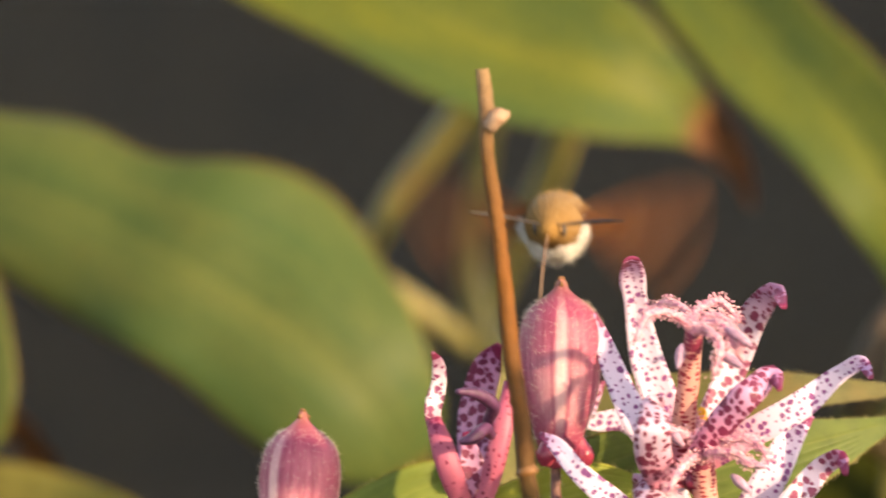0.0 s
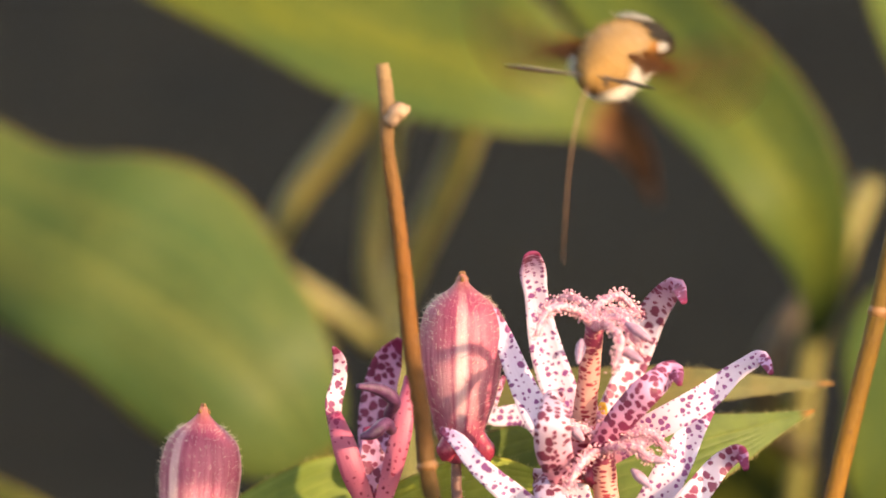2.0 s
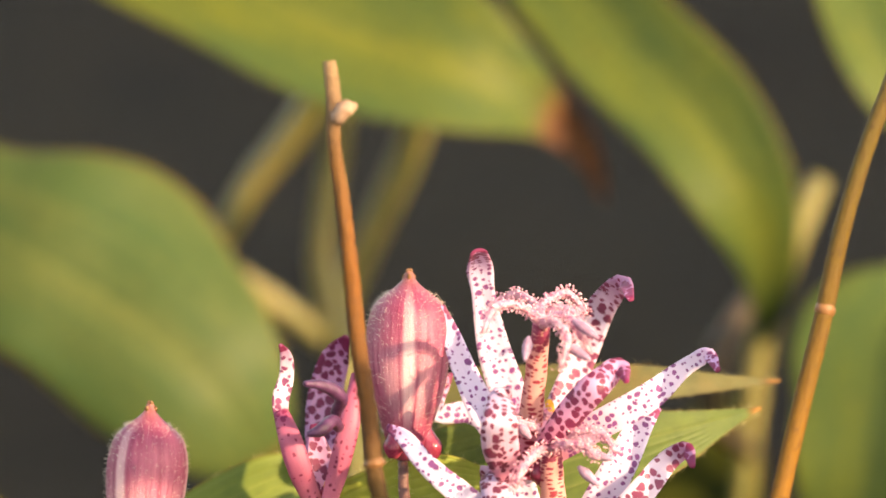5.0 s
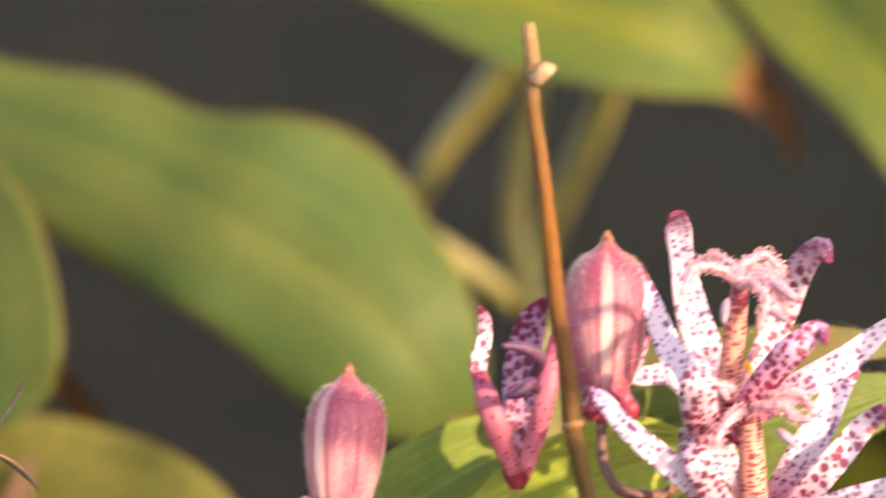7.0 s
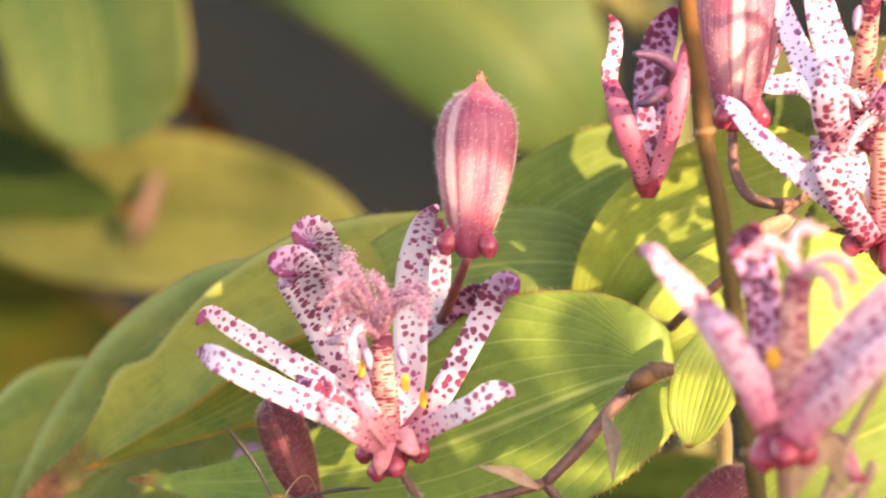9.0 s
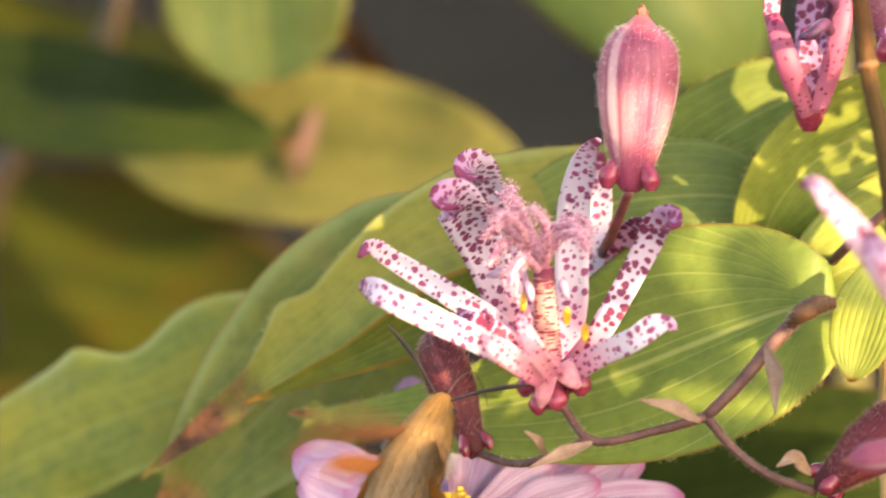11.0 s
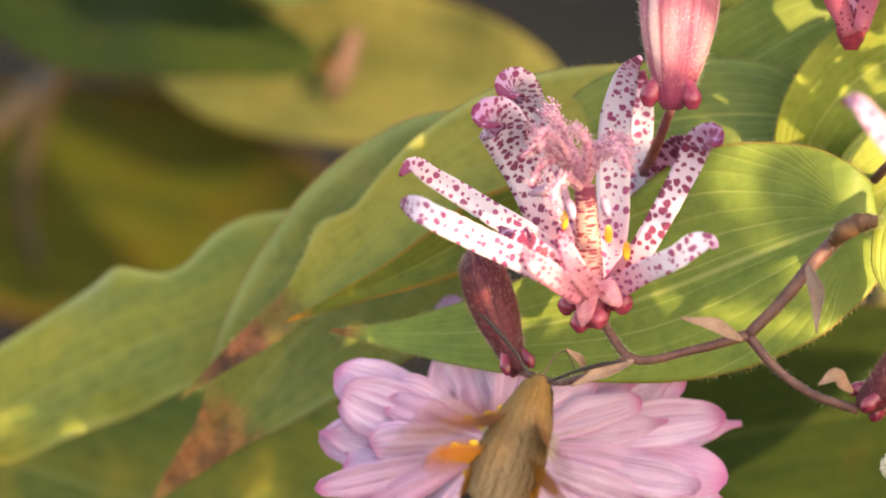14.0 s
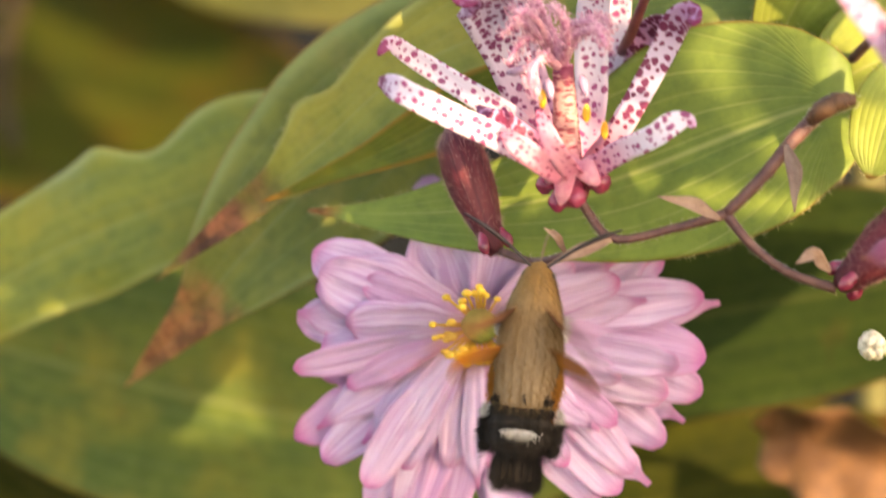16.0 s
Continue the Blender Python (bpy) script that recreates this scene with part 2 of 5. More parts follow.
def plain(name, a, b, scale=400.0, rough=0.5, depth=0.4, dist=0.0002, lucent=0.0, stretch=(1, 1, 1), gloss=0.4, sheen=0.0):
    n = Nodes(name)
    p = n.node("VectorMath", {0: n.place(), 1: stretch}, operation="MULTIPLY").outputs[0]
    wide, fine = n.noise(p, scale, 3.0), n.noise(p, scale * 7, 4.0, 0.65)
    base = n.mix(n.step(n.math("ADD", n.math("MULTIPLY", wide, 0.65), n.math("MULTIPLY", fine, 0.35)), 0.3, 0.7), a, b)
    n.bsdf.inputs["Sheen Weight"].default_value = sheen
    return n.finish(base, rough, fine, depth, dist, lucent, gloss=gloss)


def bud_material(name, deep, mid, pale, gloss=0.7):
    """unit map: x once round the bud, y from base to tip."""
    n = Nodes(name)
    x, y, _ = n.split(n.uv("unit"))
    wave = n.math("ABSOLUTE", n.math("SUBTRACT", n.math("FRACT", n.math("MULTIPLY", x, 3.0)), 0.5))
    streak = n.noise(n.node("CombineXYZ", {0: n.math("MULTIPLY", x, 60.0), 1: n.math("MULTIPLY", y, 3.0)}).outputs[0], 1.0, 4.0, 0.7)
    base = n.mix(n.step(streak, 0.25, 0.75), mid, deep)
    stripe = n.math("MULTIPLY", n.step(wave, 0.085, 0.035), n.math("MULTIPLY", n.step(y, 0.06, 0.3), n.step(y, 0.97, 0.8)))
    cream = n.math("MULTIPLY", n.step(y, 0.12, 0.3), n.step(y, 0.66, 0.42))
    base = n.mix(n.math("MULTIPLY", n.math("MULTIPLY", cream, n.step(wave, 0.46, 0.2)), 0.24), base, pale)
    base = n.mix(n.math("MULTIPLY", stripe, 0.62), base, pale)
    flank = n.math("MULTIPLY", n.step(wave, 0.085, 0.10), n.step(wave, 0.15, 0.11))
    base = n.mix(n.math("MULTIPLY", flank, 0.6), base, deep)
    base = n.mix(n.math("MULTIPLY", n.step(y, 0.5, 0.92), 0.6), base, tuple(0.9 * c for c in deep))
    base = n.mix(n.math("MULTIPLY", n.step(n.noise(n.place(), 260.0, 4.0, 0.6), 0.46, 0.72), 0.25), base, deep)
    seam = n.math("MULTIPLY", n.step(wave, 0.46, 0.495), n.step(y, 0.1, 0.4))
    base = n.mix(n.math("MULTIPLY", seam, 0.55), base, deep)
    base = n.mix(n.math("MULTIPLY", n.step(y, 0.85, 1.0), 0.7), base, (0.27, 0.11, 0.06))
    base = n.mix(n.math("MULTIPLY", n.step(y, 0.34, 0.06), 0.8), base, deep)
    speck = n.noise(n.place(), 4500.0, 2.0)
    base = n.mix(n.math("MULTIPLY", n.step(speck, 0.62, 0.72), 0.35), base, pale)
    return n.finish(base, 0.42, n.math("ADD", streak, n.math("MULTIPLY", speck, 0.6)), 0.5, 0.0003, 0.15, gloss=gloss)


BUD = bud_material("pink_bud", (0.23, 0.024, 0.068), (0.52, 0.15, 0.215), (0.82, 0.58, 0.56), gloss=0.45)
BUD_DARK = bud_material("dark_red_bud", (0.075, 0.010, 0.016), (0.19, 0.028, 0.036), (0.24, 0.055, 0.055), gloss=0.3)
SPUR = plain("nectary", (0.20, 0.014, 0.038), (0.40, 0.065, 0.105), 500, 0.17, 0.25, lucent=0.12, gloss=0.5)
SPUR_DARK = plain("dark_nectary", (0.13, 0.015, 0.03), (0.26, 0.03, 0.06), 500, 0.25, 0.15, gloss=0.6)
HAIR = plain("plant_hair", (0.75, 0.6, 0.5), (0.85, 0.75, 0.65), 900, 0.5, 0.0, lucent=0.5)
HAIR_RED = plain("red_hair", (0.55, 0.30, 0.26), (0.68, 0.44, 0.38), 900, 0.5, 0.0, lucent=0.4)
HAIR_GREEN = plain("leaf_hair", (0.6, 0.5, 0.25), (0.7, 0.62, 0.35), 900, 0.5, 0.0, lucent=0.5)
STEM = plain("red_stem", (0.070, 0.026, 0.024), (0.17, 0.080, 0.058), 420, 0.55)
STEM_SOFT = plain("soft_stem", (0.11, 0.11, 0.028), (0.19, 0.155, 0.050), 120, 0.5)
JOINT = plain("stalk_joint", (0.12, 0.05, 0.014), (0.20, 0.09, 0.03), 300, 0.5)
PEDICEL = plain("wine_stem", (0.12, 0.025, 0.03), (0.22, 0.06, 0.06), 300, 0.5)
# Shade on the stems behind is put into this near-black brown.
STEM_SHADE = plain("shade_dark_stem", (0.022, 0.014, 0.006), (0.050, 0.030, 0.010), 120, 0.6)
STEM_GREEN = plain("green_stem", (0.20, 0.22, 0.05), (0.34, 0.30, 0.10), 120, 0.5)
STEM_TAN = plain("tan_stem", (0.40, 0.25, 0.10), (0.52, 0.36, 0.16), 300, 0.55)
DRY = plain("dry_bract", (0.23, 0.13, 0.085), (0.40, 0.26, 0.17), 250, 0.6, 0.6, lucent=0.2)
NODE = plain("stem_node", (0.05, 0.022, 0.012), (0.16, 0.075, 0.03), 400, 0.6, 0.7)
SKIRT = plain("translucent_pink_base", (0.62, 0.17, 0.26), (0.82, 0.42, 0.46), 500, 0.35, lucent=0.3, gloss=0.5)
BROWN = plain("withered_leaf", (0.07, 0.028, 0.012), (0.22, 0.105, 0.038), 150, 0.65, 0.8, 0.0005, lucent=0.15)
STYLE = plain("style_arm", (0.46, 0.07, 0.19), (0.84, 0.52, 0.56), 1300, 0.45, lucent=0.15)
PAPILLA = plain("papilla", (0.58, 0.15, 0.32), (0.93, 0.67, 0.65), 2200, 0.25, 0.0, lucent=0.2)
PURPLE_ARM = plain("purple_arm", (0.04, 0.009, 0.0325), (0.1, 0.035, 0.09), 900, 0.45)
ANTHER = plain("anther", (0.24, 0.13, 0.20), (0.42, 0.27, 0.36), 900, 0.5)
YELLOW = plain("nectar_guide", (0.66, 0.28, 0.02), (0.82, 0.48, 0.06), 600, 0.4, lucent=0.2)
POLLEN = plain("yellow_stamen", (0.75, 0.40, 0.03), (0.85, 0.58, 0.07), 900, 0.6)


def stalk_material(name, stops):
    """A dead stalk; its colours from foot to tip."""
    n = Nodes(name)
    x, y, _ = n.split(n.uv("unit"))
    streak = n.noise(n.node("CombineXYZ", {0: n.math("MULTIPLY", x, 14.0), 1: n.math("MULTIPLY", y, 26.0)}).outputs[0], 1.0, 4.0, 0.7)
    patch = n.noise(n.place(), 120.0, 3.0)
    tone = n.ramp(n.math("ADD", y, n.math("MULTIPLY", n.math("SUBTRACT", patch, 0.5), 0.12)),
                  *stops)
    base = n.mix(n.math("MULTIPLY", n.step(streak, 0.4, 0.75), 0.5), tone, (0.07, 0.03, 0.012))
    fleck = n.noise(n.place(), 900.0, 4.0, 0.7)
    base = n.mix(n.math("MULTIPLY", n.step(fleck, 0.56, 0.68), 0.55), base, (0.045, 0.02, 0.01))
    return n.finish(base, 0.6, n.math("ADD", streak, fleck), 0.7, 0.0004, gloss=0.18)


STALK = stalk_material("dead_stalk", ((0.0, (0.055, 0.045, 0.009)), (0.40, (0.075, 0.045, 0.009)), (0.50, (0.08, 0.034, 0.008)), (0.70, (0.16, 0.056, 0.008)), (0.84, (0.13, 0.062, 0.018)), (0.93, (0.17, 0.10, 0.05)), (1.0, (0.24, 0.15, 0.075))))
STALK_GOLD = stalk_material("golden_stalk", ((0.0, (0.13, 0.065, 0.012)), (0.25, (0.20, 0.088, 0.010)), (0.45, (0.12, 0.062, 0.008)), (0.7, (0.085, 0.056, 0.009)), (1.0, (0.10, 0.07, 0.015))))


# ---- building ----
def thing(name, base, label, category, group=""):
    ob = new(name)
    ob.empty_display_size = 0.01
    ob.location = base
    return tagged(ob, label, category, group)


def part(name, bm, material, parent, label=""):
    """Links a bmesh, in world coordinates, as one mesh under a thing or a part."""
    me = bpy.data.meshes.new(name)
    bmesh.ops.recalc_face_normals(bm, faces=bm.faces)
    for f in bm.faces:
        f.smooth = True
    bm.to_mesh(me)
    bm.free()
    me.materials.append(material)
    ob = new(name, me)
    if parent is not None:
        up = parent.location.copy()
        if parent.parent is not None:
            up = up + parent.parent.location
        ob.parent = parent
        me.transform(Matrix.Translation(-up))
    return tagged(ob, label)


def spline(points, n):
    """n + 1 places along a smooth curve through the points; each point is a tuple of any length."""
    p = [np.array(q, float) for q in points]
    gap = [max(1e-6, float(np.linalg.norm((b - a)[:3]))) for a, b in zip(p, p[1:])]
    slope = [(b - a) / g for a, b, g in zip(p, p[1:], gap)]
    tan = [slope[0]] + [(s0 * g1 + s1 * g0) / (g0 + g1) for s0, s1, g0, g1 in zip(slope, slope[1:], gap, gap[1:])] + [slope[-1]]
    out = []
    for i in range(n + 1):
        s = i / n * (len(p) - 1)
        k = min(int(s), len(p) - 2)
        t, g = s - k, gap[k]
        out.append((2 * t ** 3 - 3 * t * t + 1) * p[k] + (t ** 3 - 2 * t * t + t) * g * tan[k] + (3 * t * t - 2 * t ** 3) * p[k + 1] + (t ** 3 - t * t) * g * tan[k + 1])
    return out


def layers(bm):
    return bm.loops.layers.uv.new("unit"), bm.loops.layers.uv.new("metric")


def grid_faces(bm, rows, uv, unit, metric, flip=False):
    """Quads over rows of (vertex, unit uv, metric uv)."""
    for a, b in zip(rows, rows[1:]):
        for k in range(len(a) - 1):
            quad = [a[k], a[k + 1], b[k + 1], b[k]]
            if flip:
                quad.reverse()
            try:
                f = bm.faces.new([q[0] for q in quad])
            except ValueError:
                continue
            for loop, q in zip(f.loops, quad):
                loop[unit].uv, loop[metric].uv = q[1], q[2]


def blade(bm, stations, tilt=0.0, cup=0.0, along=24, across=8, thick=0.00025, ripple=0.0, waves=3.0, seed=0.0, notch=0.0, twist=0.0, pleat=0.0):
    """A leaf or tepal. stations: (u, v, back, left half width, right half width) from base to tip, in the plan.
    tilt: degrees by which its face turns from the viewer about its length; cup: rise of the edges as a share of the width."""
    unit, metric = layers(bm)
    line = spline(stations, along)
    mid = [spot(*q[:3]) for q in line]
    run, top, low = 0.0, [], []
    for i, q in enumerate(line):
        tan = (mid[min(i + 1, along)] - mid[max(i - 1, 0)]).normalized()
        face = (NEAR - tan * NEAR.dot(tan)).normalized()
        side = tan.cross(face).normalized()
        turn = Matrix.Rotation(radians(tilt + twist * (i / along - 0.5)), 3, tan)
        face, side = turn @ face, turn @ side
        if i:
            run += (mid[i] - mid[i - 1]).length
        over = 1 / max(0.35, math.cos(radians(tilt)))
        ra, rb = [], []
        for k in range(across + 1):
            s = 2 * k / across - 1
            w = size(max(0.3, q[3] if s < 0 else q[4]), q[2]) * over
            lift = cup * w * (s * s - 0.3)
            lift += ripple * w * s * s * math.sin(i / along * waves * 2 * math.pi + seed + (1.3 if s < 0 else 0))
            lift += 0.25 * ripple * w * noise.noise(Vector((s * 2 + seed, i / along * 6, seed)))
            lift -= notch * w * (1 - abs(s)) ** 3
            lift += pleat * w * math.cos(s * 7.5 + seed * 2.1 + 0.8 * math.sin(i / along * 4 + seed)) * math.sin(math.pi * min(1, i / along * 1.1))
            p = mid[i] + side * (s * w) + face * lift
            a, b = (0.5 + s / 2, i / along), (s * w, run)
            h = face * thick * 0.5 * (1 - 0.8 * abs(s) ** 4)
            ra.append((bm.verts.new(p + h), a, b))
            rb.append((bm.verts.new(p - h), a, b))
        top.append(ra)
        low.append(rb)
    grid_faces(bm, top, None, unit, metric)
    grid_faces(bm, low, None, unit, metric, True)
    for k in (0, across):
        grid_faces(bm, [[a[k], b[k]] for a, b in zip(top, low)], None, unit, metric, k == 0)
    for i in (0, along):
        grid_faces(bm, [top[i], low[i]], None, unit, metric, i != 0)
    return top


def tube(bm, points, radii, along=16, round_=8, rough=0.0, seed=0.0):
    """A round stalk through world places, with a radius at each."""
    line = spline([(*p, r) for p, r in zip(points, radii)], along)
    unit, metric = (bm.loops.layers.uv.get("unit"), bm.loops.layers.uv.get("metric")) if bm.loops.layers.uv else layers(bm)
    ref, rings = NEAR.copy(), []
    for i, q in enumerate(line):
        a, b = Vector(line[max(i - 1, 0)][:3]), Vector(line[min(i + 1, along)][:3])
        tan = (b - a).normalized()
        side = ref.cross(tan)
        side = side.normalized() if side.length > 1e-4 else RIGHT.cross(tan).normalized()
        other = tan.cross(side)
        ring = []
        for k in range(round_ + 1):
            w = 2 * math.pi * (k % round_) / round_
            r = q[3] * (1 + rough * noise.noise(Vector((math.cos(w) + seed, math.sin(w), i * 0.8))))
            p = Vector(q[:3]) + (side * math.cos(w) + other * math.sin(w)) * r
            if k < round_:
                vert = bm.verts.new(p)
                first = vert if k == 0 else first
            else:
                vert = first
            ring.append((vert, (k / round_, i / along), (k / round_ * 0.01, i / along * 0.05)))
        rings.append(ring)
    grid_faces(bm, rings, None, unit, metric)
    for ring in (rings[0], rings[-1]):
        try:
            bm.faces.new([v[0] for v in ring[:-1]])
        except ValueError:
            pass
    return [Vector(q[:3]) for q in line]


def ball(bm, place, r, stretch=(1, 1, 1), turn=None, rings=6, seg=10):
    m = Matrix.Translation(place) @ (turn.to_4x4() if turn else Matrix()) @ Matrix.Diagonal((r * stretch[0], r * stretch[1], r * stretch[2], 1))
    bmesh.ops.create_uvsphere(bm, u_segments=seg, v_segments=rings, radius=1, matrix=m)


def hairs(bm, roots, length, width=0.00002, rng=None):
    """Fine hairs: roots are (place, way)."""
    for p, way in roots:
        way = (way + Vector((rng.uniform(-.4, .4), rng.uniform(-.4, .4), rng.uniform(-.4, .4)))).normalized()
        a = way.orthogonal().normalized()
        b = way.cross(a)
        l = length * rng.uniform(0.5, 1.2)
        v = [bm.verts.new(p + (a * math.cos(w) + b * math.sin(w)) * width) for w in (0, 2.1, 4.2)]
        bend = p + way * l + UP * l * rng.uniform(-.15, .15)
        tip = bm.verts.new(bend)
        for k in range(3):
            bm.faces.new((v[k], v[(k + 1) % 3], tip))


def foot(u, v, back, lean=0.0):
    """The place on the ground below a point of the plan."""
    p = spot(u, v, back)
    return Vector((p.x + lean, p.y, -0.004))


def stalk(name, parent, pts, widths, material, label="", along=20, hair=0, hair_len=0.0007, round_=8, rough=0.1):
    """A stem through plan points, with its width at each."""
    bm = bmesh.new()
    places = [p if isinstance(p, Vector) else spot(*p) for p in pts]
    line = tube(bm, places, [size(w, pts[0][2]) / 2 for w in widths], along, round_, rough, pts[0][0])
    ob = part(name, bm, material, parent, label)
    if hair:
        rng, roots = random.Random(int(pts[0][0]) + hair), []
        r = size(sum(widths) / len(widths), pts[0][2]) / 2
        for _ in range(hair):
            s = rng.random() * (len(line) - 1)
            k = int(s)
            p = line[k].lerp(line[min(k + 1, len(line) - 1)], s - k)
            w = rng.uniform(0, 6.3)
            way = RIGHT * math.cos(w) + UP * math.sin(w) + NEAR * rng.uniform(-.6, .6)
            roots.append((p + way.normalized() * r * 0.9, way))
        hb = bmesh.new()
        hairs(hb, roots, hair_len, rng=rng)
        tagged(part("hair", hb, HAIR, ob if parent.parent is None else parent), kind="stuff")
    return ob


def leaf(parent, stations, material, tilt=0.0, cup=0.15, ripple=0.05, along=36, across=16, hair=0, label="", seed=0.0, waves=3.0, thick=0.00025, notch=0.05, name="leaf", twist=0.0):
    bm = bmesh.new()
    top = blade(bm, stations, tilt, cup, along, across, thick, ripple, waves, seed, notch, twist)
    edges = [([r[0][0].co.copy() for r in top], [r[1][0].co.copy() for r in top]), ([r[-1][0].co.copy() for r in top], [r[-2][0].co.copy() for r in top])]
    ob = part(name, bm, material, parent, label)
    if hair:
        rng, roots = random.Random(int(stations[0][0]) + 7), []
        for _ in range(hair):
            rim, inner = edges[rng.randrange(2)]
            s = rng.random() * (len(rim) - 1)
            k = int(s)
            p = rim[k].lerp(rim[min(k + 1, len(rim) - 1)], s - k)
            roots.append((p, (rim[k] - inner[k]).normalized()))
        hb = bmesh.new()
        hairs(hb, roots, 0.0008, 0.000026, rng=rng)
        tagged(part("hair", hb, HAIR_GREEN, ob), kind="stuff")
    return ob


def tepal(parent, stations, material=None, tilt=0.0, cup=0.25, seed=0.0, name="tepal", label="", twist=0.0, thick=0.0004, ripple=0.06, pleat=0.0, across=6):
    bm = bmesh.new()
    blade(bm, [(u, v, b, w / 2, w / 2) for u, v, b, w in stations], tilt, cup, 22, across, thick, ripple, 2.0, seed, 0.0, twist, pleat)
    return part(name, bm, material or TEPAL, parent, label)


BUD_SHAPE = [(0.0, 0.20), (0.03, 0.34), (0.08, 0.45), (0.14, 0.54), (0.26, 0.71), (0.38, 0.87), (0.52, 0.98), (0.66, 1.0), (0.77, 0.92), (0.84, 0.71), (0.885, 0.47), (0.925, 0.25), (0.955, 0.14), (0.985, 0.09), (1.0, 0.03)]


def bud(parent, base, tip, width, material, spur_material, spurs=True, hair=1200, label="", roll=0.0):
    """A closed flower bud with six ribs, nectary spurs at the base and a fringe of hairs."""
    a, b = spot(*base), spot(*tip)
    r0, axis = size(width, base[2]) / 2, (b - a)
    long, axis = axis.length, axis.normalized()
    side = NEAR.cross(axis).normalized()
    other = axis.cross(side)
    bm = bmesh.new()
    unit, metric = layers(bm)
    rng, rings, roots = random.Random(int(base[0] + base[1])), [], []
    for i, (s, r) in enumerate(spline(BUD_SHAPE, 40)):
        ring = []
        for k in range(49):
            w = 2 * math.pi * (k % 48) / 48 + roll
            rib = 0.03 * (abs(math.cos(1.5 * (w - roll))) ** 0.6) - 0.035 * math.cos(3 * (w - roll))
            wob = 0.03 * noise.noise(Vector((math.cos(w) * 1.5, math.sin(w) * 1.5, s * 5 + base[0])))
            rr = r0 * r * (0.96 + rib + wob)
            out = side * math.cos(w) + other * math.sin(w)
            p = a + axis * (s * long) + out * rr
            if k < 48:
                vert = bm.verts.new(p)
                first = vert if k == 0 else first
                if 0.12 < s < 0.9:
                    roots.append((p, (out + axis * 0.35).normalized()))
            else:
                vert = first
            ring.append((vert, (k / 48, min(1, max(0, s))), (k / 48 * 0.01, s * long)))
        rings.append(ring)
    grid_faces(bm, rings, None, unit, metric)
    for ring in (rings[0], rings[-1]):
        bm.faces.new([q[0] for q in ring[:-1]])
    ob = part("bud", bm, material, parent, label)
    if hair:
        hb = bmesh.new()
        picks = [rng.randrange(len(roots) - 50) for _ in range(hair)]
        hairs(hb, [(roots[k][0].lerp(roots[k + 48][0], rng.random()), roots[k][1]) for k in picks], 0.0008, 0.000026, rng=rng)
        tagged(part("hair", hb, HAIR if material is BUD else HAIR_RED, ob), kind="stuff")
    cb = bmesh.new()
    for k in range(6):
        w = roll + math.pi * k / 3
        out = side * math.cos(w) + other * math.sin(w)
        ball(cb, b - axis * long * (0.012 + 0.028 * (k % 2)) + out * r0 * (0.04 + 0.09 * (k % 2)), r0 * 0.055, (1, 1, 1.6), rings=5, seg=7)
    part("bud_tip", cb, JOINT, ob, "brown crown at the bud's tip")
    if spurs:
        for k in range(3):
            w = roll + 2 * math.pi * k / 3 + math.pi / 6
            out = side * math.cos(w) + other * math.sin(w)
            sb = bmesh.new()
            p = a + axis * long * 0.01
            tube(sb, [p + axis * long * 0.16 + out * r0 * 0.34, p + axis * long * 0.10 + out * r0 * 0.50, p + axis * long * 0.055 + out * r0 * 0.60, p + axis * long * 0.0 + out * r0 * 0.62],
                 [r0 * 0.20, r0 * 0.22, r0 * 0.25, r0 * 0.11], 12, 10)
            part("nectary_spur", sb, spur_material, ob)
    return ob


def style_crown(flower, base, top, width, arms, anthers, back=None):
    """The speckled column with its arched, beaded style arms and stamens. arms: lists of plan points from the column's top."""
    bm = bmesh.new()
    pts = [spot(*base), spot(*base).lerp(spot(*top), 0.5), spot(*top)]
    r = size(width, base[2]) / 2
    tube(bm, pts, [r * 1.05, r * 0.9, r * 0.72], 12, 12, 0.12, base[0])
    part("column", bm, COLUMN, flower, "cream column speckled with dark red")
    rng = random.Random(int(base[0]))
    for path in arms:
        bm = bmesh.new()
        pts = [spot(*p) for p in path]
        ra = size(14, base[2]) / 2
        line = tube(bm, pts, [ra * 1.25] + [ra] * (len(pts) - 2) + [ra * 0.55], 16, 7, 0.2, path[0][0])
        arm = part("style_arm", bm, STYLE, flower)
        pb, hb = bmesh.new(), []
        for _ in range(270):
            k = rng.uniform(2, len(line) - 1.01)
            p = line[int(k)].lerp(line[int(k) + 1], k % 1)
            way = Vector((rng.gauss(0, 1), rng.gauss(0, 1), rng.gauss(0, 1))).normalized()
            q = p + way * ra * rng.uniform(1.1, 2.5)
            rr = ra * rng.uniform(0.14, 0.38)
            bmesh.ops.create_icosphere(pb, subdivisions=1, radius=rr, matrix=Matrix.Translation(q))
            hb.append((p + way * ra * 0.6, q))
        for p, q in hb:
            w = (q - p).orthogonal().normalized() * ra * 0.06
            x = (q - p).cross(w).normalized() * ra * 0.06
            v = [pb.verts.new(c) for c in (p + w, p + x, p - w, q)]
            for t3 in ((0, 1, 3), (1, 2, 3), (2, 0, 3)):
                pb.faces.new([v[k] for k in t3])
        tagged(part("papillae", pb, PAPILLA, flower), kind="stuff")
    for a, b in anthers:
        bm = bmesh.new()
        p, q = spot(*a), spot(*b)
        w = size(17, base[2]) / 2
        tube(bm, [p, p.lerp(q, 0.25), p.lerp(q, 0.6), q], [w * 0.4, w * 1.0, w * 0.95, w * 0.35], 10, 8, 0.15, a[0])
        part("anther", bm, ANTHER, flower)


